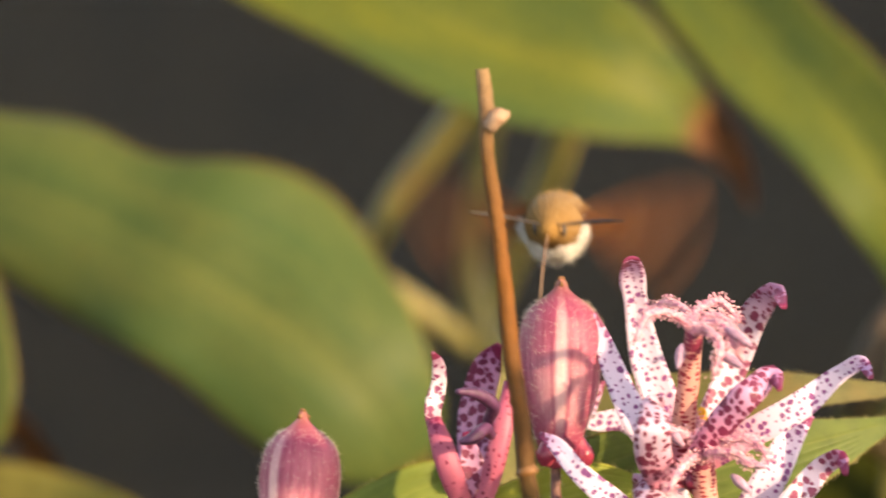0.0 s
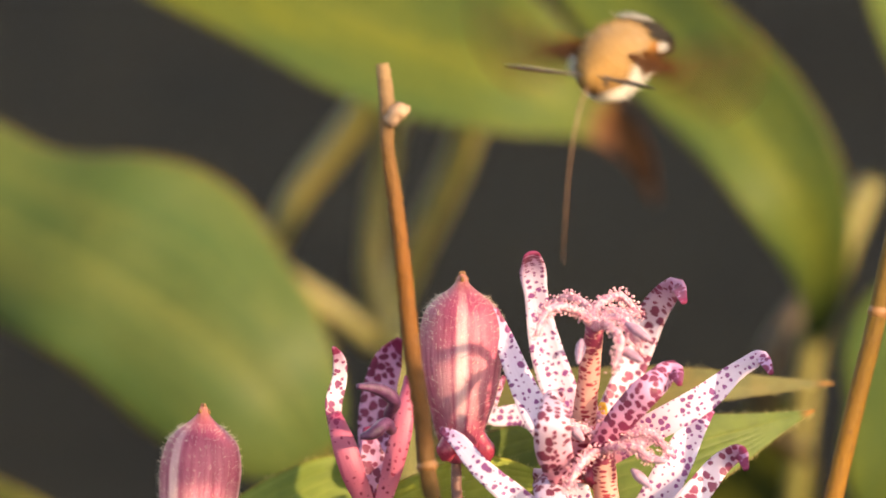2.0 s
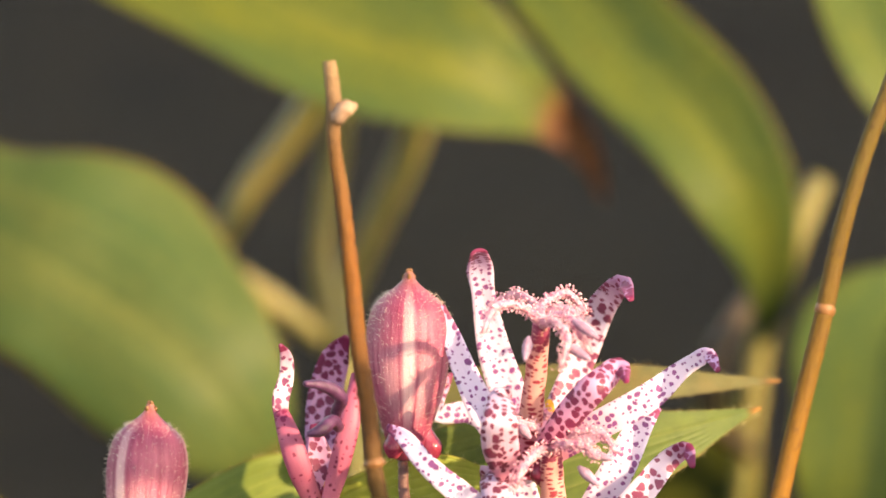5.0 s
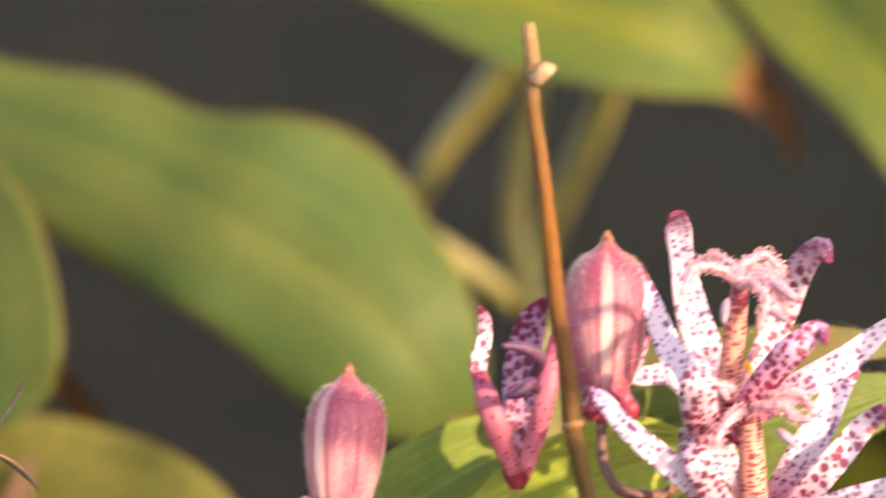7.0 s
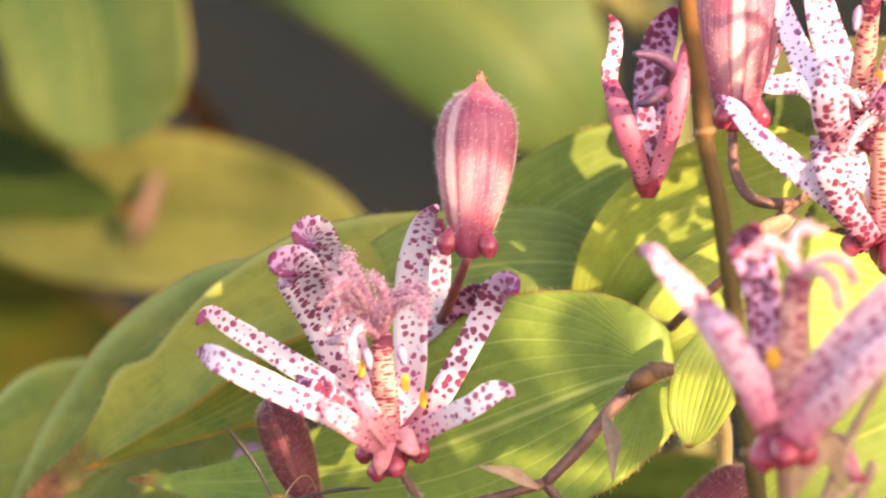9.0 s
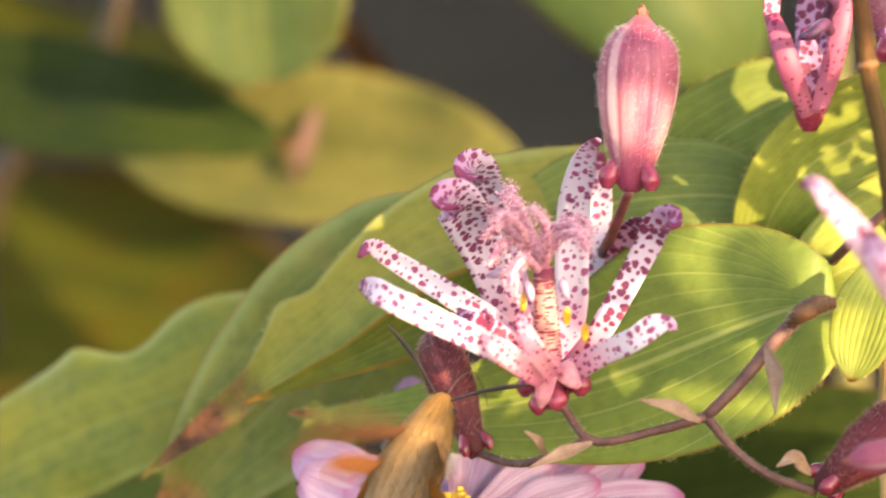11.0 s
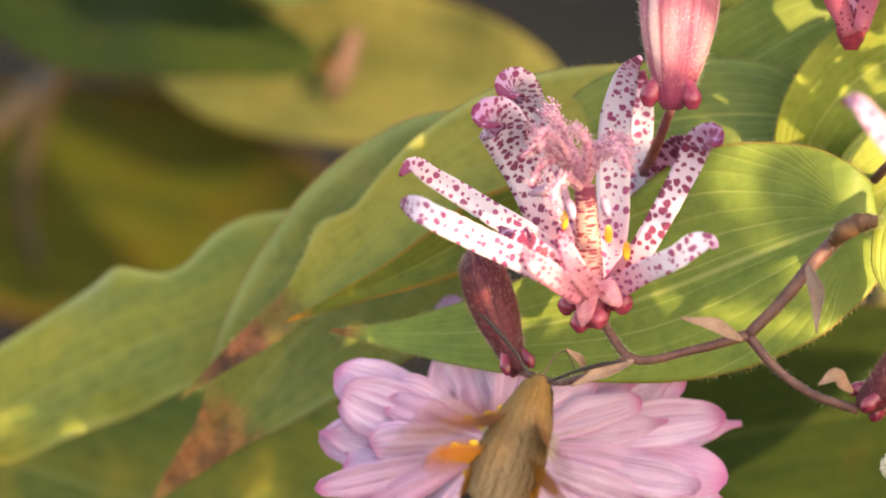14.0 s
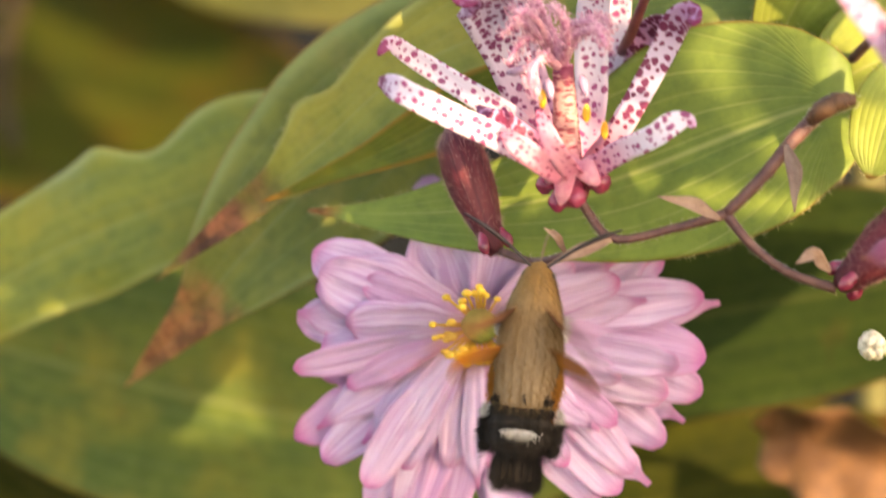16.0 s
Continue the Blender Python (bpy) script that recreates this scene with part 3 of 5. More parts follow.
def receptacle(parent, base, r, knobs, spur_material=None, name="flower", label=""):
    """The foot of an open flower, with its nectary sacs; its tepals hang on it as parts."""
    bm = bmesh.new()
    c = spot(*base)
    tube(bm, [c - UP * size(r) * 1.0, c - UP * size(r) * 0.4, c + UP * size(r) * 0.3, c + UP * size(r) * 1.0], [size(r) * 0.35, size(r) * 0.7, size(r) * 0.85, size(r) * 0.9], 12, 14, 0.1)
    ob = part(name, bm, spur_material or SPUR, parent, label)
    for u, v, b, w in knobs:
        kb = bmesh.new()
        k = spot(u, v, b)
        rk = size(w, b) / 2
        tube(kb, [k.lerp(c, 0.5) + UP * rk * 0.6, k.lerp(c, 0.15) + UP * rk * 0.4, k, k - UP * rk * 0.75], [rk * 0.85, rk * 0.95, rk * 1.0, rk * 0.3], 10, 10, 0.06)
        part("nectary_sac", kb, spur_material or SPUR, ob)
    return ob


def dab(parent, place, w, h, material, name="nectar_guide"):
    bm = bmesh.new()
    ball(bm, spot(*place), size(w) / 2, (1, 0.35, h / w))
    return part(name, bm, material, parent)


# ---- ground ----
def ground_sheet():
    n = Nodes("shade_dark_soil")
    p = n.place()
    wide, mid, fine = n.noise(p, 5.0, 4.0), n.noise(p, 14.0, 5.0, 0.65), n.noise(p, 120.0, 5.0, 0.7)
    # Near-black: the shade over the soil is put into its colour.
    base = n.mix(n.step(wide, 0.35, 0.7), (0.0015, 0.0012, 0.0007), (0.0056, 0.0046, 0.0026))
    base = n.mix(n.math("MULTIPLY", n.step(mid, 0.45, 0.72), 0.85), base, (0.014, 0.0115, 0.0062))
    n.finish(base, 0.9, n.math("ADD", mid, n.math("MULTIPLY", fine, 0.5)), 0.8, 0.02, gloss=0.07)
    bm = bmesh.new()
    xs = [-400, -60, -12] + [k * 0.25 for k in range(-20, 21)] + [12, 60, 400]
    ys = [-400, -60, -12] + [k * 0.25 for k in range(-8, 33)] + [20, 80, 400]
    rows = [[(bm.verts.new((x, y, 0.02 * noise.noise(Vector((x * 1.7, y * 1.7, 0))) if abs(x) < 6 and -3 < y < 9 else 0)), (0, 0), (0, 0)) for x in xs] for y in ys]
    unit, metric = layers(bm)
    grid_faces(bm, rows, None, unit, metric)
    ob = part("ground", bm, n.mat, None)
    return tagged(ob, "bare garden soil, shade put into its near-black colour", "ground", kind="structure")


ground_sheet()

# ---- plants behind ----
def plants_behind():
    p = thing("broadleaf_plant", foot(600, 700, 346), "tall garden plant with broad arching green leaves, one tip withered", "plant", "plants behind the flowers")
    stalk("stem", p, [(640, 620, 346), (592, 480, 346), (600, 330, 343), (625, 180, 339), (640, -150, 332)], [44, 48, 46, 44, 40], STEM_SOFT)
    stalk("lower_stem", p, [(640, 620, 346), (660, 900, 348), foot(600, 700, 346)], [44, 46, 60], STEM_SOFT, along=24)
    stalk("side_stem", p, [(600, 600, 348), (520, 540, 348), (430, 478, 343), (330, 400, 332)], [46, 44, 40, 34], STEM_SOFT)
    stalk("side_stem", p, [(612, 560, 356), (680, 400, 348), (748, 250, 339), (800, 60, 326)], [50, 52, 56, 50], STEM_SOFT)
    stalk("side_stem", p, [(380, 470, 354), (450, 330, 348), (540, 215, 340), (640, 60, 327)], [36, 48, 58, 50], STEM_SOFT)
    leaf(p, [(-60, -300, 319, 60, 60), (150, -190, 303, 120, 120), (400, -80, 290, 160, 150), (650, 30, 282, 185, 165), (860, 115, 279, 130, 112), (1000, 185, 287, 54, 48), (1070, 255, 298, 28, 24), (1105, 345, 306, 3, 3)], FAR_TIP, tilt=-18, cup=0.22, ripple=0.06, seed=1.2, label="broad green leaf with a withered orange tip")
    leaf(p, [(820, -380, 313, 60, 60), (995, -140, 301, 105, 120), (1145, 40, 287, 102, 125), (1282, 190, 279, 108, 118), (1370, 350, 279, 88, 90), (1400, 470, 287, 52, 46), (1395, 600, 301, 12, 10)], FAR, tilt=6, cup=0.2, ripple=0.04, seed=2.2)
    q = thing("broadleaf_plant", foot(-1150, 1100, 362), "garden plant with large drooping ribbed green leaves", "plant", "plants behind the flowers")
    stalk("stem", q, [(-480, 170, 346), (-600, 560, 352), (-720, 830, 359), (-1000, 1100, 362), foot(-1150, 1100, 362)], [34, 40, 44, 46, 50], STEM_SHADE, along=30)
    leaf(q, [(-560, 150, 285, 50, 50), (-330, 268, 273, 125, 125), (-200, 318, 266, 165, 150), (-60, 380, 261, 160, 170), (60, 440, 255, 225, 178), (170, 505, 253, 265, 180), (290, 590, 250, 215, 188), (395, 690, 250, 160, 165), (465, 785, 255, 95, 105), (500, 858, 261, 8, 8)], FAR_EDGE, tilt=-12, cup=-0.22, ripple=0.10, seed=0.4, waves=2.4)
    leaf(q, [(-520, 320, 219, 70, 70), (-440, 480, 210, 165, 190), (-400, 620, 202, 172, 180), (-388, 730, 200, 160, 162), (-382, 790, 200, 118, 118), (-378, 822, 200, 62, 60), (-376, 836, 200, 6, 6)], FAR_EDGE, tilt=8, cup=0.15, ripple=0.04, seed=4.0)
    leaf(q, [(-680, 930, 258, 10, 10), (-560, 952, 248, 66, 80), (-380, 962, 239, 150, 124), (-150, 985, 229, 154, 112), (20, 1010, 223, 92, 75), (140, 1050, 223, 6, 6)], TAN, tilt=-16, cup=0.2, ripple=0.08, seed=5.1)
    leaf(q, [(-1180, 1140, 424, 150, 150), (-860, 1195, 416, 215, 215), (-560, 1250, 408, 200, 205), (-360, 1305, 400, 120, 130), (-230, 1350, 400, 5, 5)], SHADE_OLIVE_RUST, tilt=-20, cup=0.2, ripple=0.1, seed=6.0, label="olive leaf with shade put into its colour, and rusty blotches")
    leaf(q, [(-1050, 640, 439, 60, 60), (-800, 800, 426, 120, 120), (-500, 900, 399, 130, 120), (-300, 960, 386, 80, 80), (-160, 1000, 386, 5, 5)], SHADE_OLIVE, tilt=-25, cup=0.2, seed=7.0)
    # Extra dark leaf that stands for the shade on the leaf beside it.
    leaf(q, [(-1000, 790, 240, 40, 40), (-800, 850, 228, 110, 110), (-640, 880, 216, 98, 92), (-500, 908, 212, 76, 66), (-400, 930, 211, 40, 36), (-335, 948, 211, 4, 4)], SHADE_GREEN, tilt=-14, cup=0.2, ripple=0.1, seed=16.4, label="added leaf with shade put into its dark green")
    leaf(q, [(-262, 690, 300, 6, 6), (-232, 735, 298, 20, 22), (-200, 780, 298, 24, 22), (-172, 818, 300, 16, 16), (-150, 850, 302, 3, 3)], RUSTY, tilt=20, cup=0.4, ripple=0.2, along=16, across=6, seed=3.3, label="withered rust-brown leaf tip")
    stalk("side_stem", q, [(-880, 1320, 330), (-905, 1200, 326), (-885, 1080, 322), (-830, 960, 316), (-740, 880, 308), (-680, 790, 300), (-640, 640, 296)], [26, 30, 32, 30, 30, 30, 26], STEM_SHADE)
    stalk("side_stem", q, [(-830, 960, 316), (-905, 880, 322), (-1010, 850, 330), (-1150, 800, 336)], [24, 28, 28, 24], STEM_SHADE)
    r = thing("broadleaf_plant", foot(1370, 760, 332), "upright garden plant with broad pale green leaves", "plant", "plants behind the flowers")
    stalk("stem", r, [(1500, 300, 319), (1425, 480, 319), (1390, 600, 322), (1370, 760, 327), foot(1370, 760, 332)], [40, 50, 46, 40, 40], STEM_SOFT, along=26)
    leaf(r, [(1690, 480, 279, 40, 40), (1620, 560, 273, 110, 130), (1590, 720, 266, 120, 130), (1560, 900, 266, 100, 100), (1540, 1050, 273, 5, 5)], FAR, tilt=28, cup=0.15, seed=8.0)
    stalk("side_stem", r, [(1390, 500, 314), (1345, 560, 309), (1312, 620, 306), (1300, 720, 309), (1368, 800, 327)], [30, 42, 46, 40, 36], STEM_SHADE)
    leaf(r, [(1480, -220, 293, 50, 50), (1560, -60, 285, 60, 80), (1640, 120, 279, 70, 80), (1700, 260, 279, 5, 5)], FAR, tilt=-10, seed=9.0)
    leaf(r, [(1330, 700, 346, 30, 30), (1300, 800, 339, 90, 90), (1260, 960, 332, 110, 110), (1200, 1150, 332, 5, 5)], SHADE_OLIVE, tilt=20, seed=10.0)


plants_behind()


# ---- the toad lily ----
def toad_lily():
    p = thing("toad_lily", foot(735, 1500, 20), "toad lily with purple-spotted white flowers, pink buds and ribbed green leaves", "plant")
    # stems
    stalk("stem", p, [(582, 1238, 18), (612, 1180, 21), (655, 1128, 14), (705, 1082, 8), (780, 1015, 4), (845, 935, 6), (940, 900, 8), (1000, 1010, 4)], [20, 18, 18, 18, 18, 18, 17, 17], STEM, hair=260)
    stalk("stem", p, [(575, 1242, -4), (606, 1232, 2), (650, 1230, 8), (700, 1258, 12), (724, 1320, 16), (727, 1400, 20), (733, 1600, 20), foot(735, 1500, 20)], [26, 23, 22, 23, 26, 28, 34, 60], STEM_TAN, along=46, hair=700, label="hairy tan main stem")
    stalk("stem", p, [(577, 1243, -3), (530, 1292, -5), (465, 1370, -6), (407, 1428, -6)], [28, 26, 22, 20], STEM, hair=420)
    stalk("branch", p, [(407, 1428, -6), (310, 1455, -5), (197, 1468, -4), (165, 1428, -2), (140, 1388, -2)], [20, 16, 16, 16, 16], STEM, hair=420)
    stalk("branch", p, [(205, 1467, -4), (107, 1507, -3), (60, 1512, 3), (10, 1496, 8)], [17, 15, 14, 15], STEM, hair=120)
    stalk("branch", p, [(407, 1428, -6), (450, 1480, -6), (520, 1532, -6), (602, 1560, -6)], [19, 16, 16, 18], STEM, hair=300)
    stalk("pedicel", p, [(270, 1030, 4), (245, 1095, 12), (215, 1170, 26), (190, 1300, 30)], [17, 19, 19, 18], PEDICEL)
    stalk("pedicel", p, [(739, 800, 10), (745, 880, 8), (775, 925, 5), (845, 935, 6)], [18, 20, 20, 22], STEM, hair=120)
    for pts, w in (([(397, 1438, -8), (350, 1412, -10), (285, 1397, -12)], 34), ([(512, 1305, -8), (530, 1350, -11), (528, 1425, -12)], 40), ([(592, 1530, -8), (560, 1500, -11), (530, 1516, -12)], 36),
                   ([(122, 1496, -5), (108, 1470, -8), (84, 1453, -9)], 20), ([(205, 1475, -6), (150, 1495, -8), (92, 1520, -9)], 34), ([(855, 950, 0), (800, 985, -3), (770, 1040, -4)], 50), ([(860, 935, 2), (878, 890, 0), (880, 830, -2)], 30)):
        a, b, c = pts
        leaf(p, [(*a, 3, 3), (*[(x + y) / 2 for x, y in zip(a, b)], w * 0.28, w * 0.28), (*b, w * 0.36, w * 0.36), (*[(x + y) / 2 for x, y in zip(b, c)], w * 0.2, w * 0.2), (*c, 1, 1)], DRY, tilt=25, cup=0.5, along=14, across=6, name="bract", label="dry tan bract", notch=0)
    stalk("node", p, [(558, 1262, -6), (577, 1243, -8), (600, 1231, -8), (632, 1226, -7)], [24, 36, 36, 22], NODE, hair=320, rough=0.4)
    # leaves
    leaf(p, [(640, 1222, 14, 60, 60), (600, 1225, 12, 118, 105), (520, 1245, 12, 170, 160), (400, 1290, 13, 190, 195), (250, 1350, 15, 165, 170), (90, 1400, 18, 112, 105), (-100, 1425, 22, 60, 52), (-240, 1428, 25, 22, 18), (-335, 1423, 27, 2, 2)], HEART_LEAF, tilt=20, cup=0.10, ripple=0.04, seed=0.3, hair=420, along=48, across=24)
    leaf(p, [(500, 1160, 30, 40, 30), (520, 1080, 26, 66, 70), (590, 985, 22, 92, 110), (720, 910, 20, 100, 130), (830, 870, 20, 80, 100), (930, 845, 22, 4, 4)], SUN_LIME, tilt=2, cup=0.12, ripple=0.05, seed=1.3, hair=300, along=40, across=24)
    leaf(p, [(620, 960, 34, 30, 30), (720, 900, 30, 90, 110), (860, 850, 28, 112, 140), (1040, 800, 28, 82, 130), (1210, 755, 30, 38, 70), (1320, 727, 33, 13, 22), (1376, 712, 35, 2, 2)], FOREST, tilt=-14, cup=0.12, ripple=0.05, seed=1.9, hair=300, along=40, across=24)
    leaf(p, [(700, 820, 44, 60, 60), (850, 740, 42, 90, 90), (1010, 690, 40, 55, 60), (1180, 672, 40, 34, 30), (1320, 668, 42, 14, 12), (1412, 664, 44, 2, 2)], FADED, tilt=-16, cup=0.1, seed=2.3, hair=160)
    leaf(p, [(640, 840, 46, 40, 40), (540, 870, 42, 62, 80), (440, 925, 40, 60, 95), (350, 985, 40, 46, 80), (260, 1040, 42, 4, 4)], GREEN, tilt=16, cup=0.15, seed=3.1, hair=160)
    leaf(p, [(540, 1050, 34, 40, 40), (430, 1035, 32, 80, 90), (300, 1040, 32, 92, 100), (150, 1070, 34, 80, 90), (20, 1120, 36, 5, 5)], LIME, tilt=16, cup=0.12, seed=4.4, hair=120)
    leaf(p, [(1040, 1120, 26, 60, 60), (900, 1100, 22, 110, 120), (740, 1130, 18, 120, 130), (610, 1190, 18, 80, 80), (540, 1240, 20, 5, 5)], SUN_LIME, tilt=12, cup=0.1, seed=5.4)
    leaf(p, [(736, 1128, 4, 8, 8), (722, 1165, 2, 40, 36), (700, 1225, 0, 60, 58), (680, 1290, 0, 58, 56), (668, 1340, 0, 34, 32), (662, 1366, 0, 5, 5)], SUN_LIME, tilt=16, cup=0.2, seed=6.4, along=20, hair=90)
    leaf(p, [(440, 1075, 34, 50, 60), (330, 1060, 34, 90, 100), (190, 1070, 34, 108, 120), (20, 1095, 33, 118, 120), (-110, 1145, 32, 104, 95), (-205, 1205, 32, 82, 70), (-255, 1250, 32, 78, 60), (-306, 1298, 33, 74, 82), (-350, 1335, 34, 58, 52), (-396, 1373, 36, 40, 30), (-463, 1432, 40, 27, 27), (-545, 1497, 44, 12, 12), (-608, 1550, 48, 1, 1)], PALE_TIP, tilt=16, cup=0.2, ripple=0.07, seed=7.2, hair=160, along=52, label="ribbed green leaf with a withered brown tip")
    leaf(p, [(60, 1130, 50, 60, 60), (-97, 1190, 50, 150, 172), (-170, 1240, 50, 168, 186), (-246, 1298, 50, 178, 180), (-310, 1357, 50, 166, 168), (-373, 1417, 50, 148, 150), (-430, 1477, 50, 120, 120), (-480, 1532, 51, 92, 90), (-535, 1602, 54, 50, 48), (-600, 1672, 58, 26, 24), (-666, 1742, 62, 1, 1)], TEAL_TIP, tilt=12, cup=0.12, ripple=0.06, seed=8.2, label="ribbed green leaf with a withered brown tip")
    leaf(p, [(-150, 1290, 74, 70, 70), (-400, 1352, 72, 128, 150), (-500, 1385, 72, 118, 146), (-600, 1418, 72, 110, 108), (-680, 1450, 73, 108, 142), (-760, 1482, 76, 108, 132), (-850, 1530, 79, 100, 112), (-960, 1590, 82, 80, 96), (-1120, 1690, 86, 5, 5)], MID, tilt=20, cup=-0.12, ripple=0.12, waves=3.3, seed=10.2, along=48)
    q = thing("toad_lily", foot(-100, 1900, 110), "low toad lily shoot with long ribbed green leaves", "plant")
    leaf(q, [(180, 1850, 120, 60, 60), (-100, 1830, 116, 190, 190), (-450, 1770, 114, 225, 230), (-800, 1690, 116, 200, 220), (-1180, 1580, 120, 5, 5)], LOW, tilt=20, cup=0.12, ripple=0.05, seed=11.2, notch=0.12)
    leaf(q, [(-60, 1700, 112, 60, 60), (180, 1640, 106, 170, 170), (450, 1590, 102, 190, 190), (750, 1540, 100, 150, 150), (1000, 1500, 100, 5, 5)], SHADE_GREEN, tilt=-16, cup=0.12, ripple=0.05, seed=12.2, notch=0.1)
    leaf(q, [(-100, 1900, 150, 60, 60), (150, 1960, 146, 160, 130), (450, 1900, 146, 160, 130), (760, 1800, 150, 5, 5)], SHADE_OLIVE, tilt=-20, seed=13.2)
    leaf(q, [(-700, 2050, 140, 60, 60), (-800, 1960, 136, 90, 90), (-900, 1880, 134, 80, 80), (-1020, 1820, 134, 5, 5)], SHADE_OLIVE, tilt=20, seed=14.2)
    stalk("stem", q, [(-100, 1800, 120), (-90, 2100, 130), foot(-100, 1900, 110)], [50, 56, 60], STEM_GREEN, along=24)
    leaf(p, [(50, 1180, 26, 40, 40), (-64, 1243, 27, 60, 56), (-161, 1296, 27, 44, 40), (-230, 1330, 28, 28, 26), (-292, 1356, 29, 18, 17), (-362, 1387, 32, 8, 8), (-420, 1409, 35, 1, 1)], TURNED, tilt=-6, cup=0.18, seed=15.2, along=30, across=12, label="turned-over leaf edge, orange along the rim")
    leaf(p, [(760, 1490, 46, 20, 20), (860, 1405, 42, 90, 90), (1000, 1335, 42, 120, 120), (1160, 1275, 44, 80, 80), (1300, 1235, 46, 4, 4)], LIME, tilt=12, cup=0.12, seed=17.3, hair=120)
    # buds
    bud(p, (745, 805, 10), (750, 466, 10), 152, BUD, SPUR, label="pink hairy flower bud with pale ribs", roll=0.52)
    bud(p, (272, 1030, 0), (293, 700, 0), 146, BUD, SPUR, label="pink hairy flower bud with pale ribs", roll=-0.12)
    bud(p, (2, 1500, 9), (-88, 1255, 13), 88, BUD_DARK, SPUR_DARK, label="dark red hairy flower bud", roll=0.4)
    bud(p, (604, 1558, -6), (800, 1400, -6), 110, BUD_DARK, SPUR_DARK, label="dark red hairy flower bud", roll=1.1)
    # upper flower
    f = receptacle(p, (965, 800, 8), 40, [(915, 820, 4, 40), (985, 835, 0, 40)], label="open white toad lily flower spotted purple")
    tepal(f, [(955, 790, 14, 60), (930, 700, 18, 66), (898, 600, 16, 58), (880, 500, 12, 42), (874, 455, 8, 46), (872, 432, 2, 30)], TEPAL_FINE, seed=1, cup=0.3)
    tepal(f, [(985, 790, 14, 50), (1020, 710, 18, 56), (1062, 610, 20, 50), (1100, 520, 14, 50), (1130, 492, 6, 34), (1143, 520, -2, 12)], TEPAL_TIP, seed=2, cup=0.25)
    tepal(f, [(985, 800, 4, 44), (1080, 745, 0, 52), (1180, 688, -2, 50), (1250, 632, -2, 30), (1280, 618, -4, 28), (1297, 645, -8, 10)], TEPAL_FINE, seed=3)
    tepal(f, [(985, 790, -4, 40), (1040, 715, -8, 52), (1090, 664, -10, 50), (1125, 640, -6, 34), (1135, 665, -12, 8)], TEPAL_DARK, seed=4, cup=-0.3)
    tepal(f, [(945, 800, 8, 40), (895, 740, 4, 52), (850, 650, 6, 44), (822, 575, 8, 30), (808, 530, 8, 10)], TEPAL_FINE, seed=5)
    tepal(f, [(940, 800, 16, 30), (860, 720, 20, 40), (800, 720, 20, 30), (825, 650, 20, 8)], TEPAL_FINE, seed=6)
    tepal(f, [(935, 840, -6, 50), (912, 780, -12, 66), (912, 720, -14, 58), (918, 690, -8, 40), (925, 705, -4, 10)], TEPAL_CRIMSON, seed=7, cup=-0.2)
    style_crown(f, (958, 790, 2), (985, 560, -7), 44,
                [[(985, 565, -7), (950, 532, -9), (905, 530, -11), (880, 578, -13)], [(985, 560, -7), (990, 525, -3), (1030, 508, -1), (1064, 545, -3)], [(985, 565, -7), (1010, 560, -15), (1030, 590, -19), (1018, 640, -19)],
                 [(985, 565, -7), (1020, 545, -11), (1050, 575, -15), (1068, 612, -15)], [(985, 560, -7), (965, 520, -1), (930, 512, 3), (895, 535, 5)], [(990, 565, -7), (1010, 535, -5), (1045, 548, -9), (1055, 585, -13)]],
                [((962, 585, -13), (955, 628, -15)), ((1040, 555, -15), (1085, 588, -17)), ((1030, 600, -17), (1070, 625, -19))])
    dab(f, (998, 712, 4), 20, 36, YELLOW)
    # lower flower
    f = receptacle(p, (1008, 1000, 6), 44, [(950, 1010, 2, 44), (1020, 1050, 0, 46)], label="open white toad lily flower spotted purple")
    tepal(f, [(1020, 990, 8, 46), (1080, 890, 2, 62), (1130, 800, 0, 58), (1165, 730, 2, 44), (1180, 704, 4, 40)], TEPAL_FINE, seed=11)
    tepal(f, [(1040, 1010, 4, 40), (1110, 920, -2, 50), (1170, 850, -4, 48), (1220, 795, -2, 36), (1240, 785, -4, 30), (1252, 815, -8, 10)], TEPAL_TIP, seed=12)
    tepal(f, [(990, 1005, 4, 44), (940, 945, -2, 48), (850, 870, -6, 46), (775, 805, -6, 36), (735, 758, -4, 26), (712, 745, -2, 12)], TEPAL_FINE, seed=13)
    tepal(f, [(985, 1000, 0, 44), (930, 920, -6, 56), (905, 860, -8, 54), (892, 825, -2, 40), (885, 850, 4, 10)], TEPAL_CRIMSON, seed=14, cup=-0.2)
    tepal(f, [(1000, 1000, 10, 50), (960, 900, 8, 60), (935, 820, 10, 56), (925, 770, 12, 30)], TEPAL_FINE, seed=15)
    tepal(f, [(1040, 1000, 2, 60), (1150, 960, -6, 66), (1260, 920, -10, 50), (1330, 880, -12, 12)], TEPAL_FINE, seed=16)
    style_crown(f, (1010, 980, 2), (1000, 775, -2), 52,
                [[(1000, 780, -2), (970, 745, -4), (930, 740, -6), (905, 775, -8)], [(1000, 775, -2), (1010, 735, 0), (970, 715, 0), (935, 730, 0)], [(1000, 780, -2), (1040, 755, -6), (1085, 752, -8), (1118, 790, -10)],
                 [(1000, 785, -2), (1025, 775, -10), (1060, 778, -12), (1085, 800, -14)], [(1000, 785, -2), (975, 790, -10), (950, 820, -14), (935, 850, -14)], [(1000, 785, -2), (1030, 740, 2), (1060, 725, 4), (1085, 745, 4)]],
                [((900, 790, -8), (945, 775, -8)), ((1060, 788, -10), (1110, 802, -12)), ((1050, 815, -10), (1085, 848, -12)), ((945, 740, -6), (965, 765, -6))])
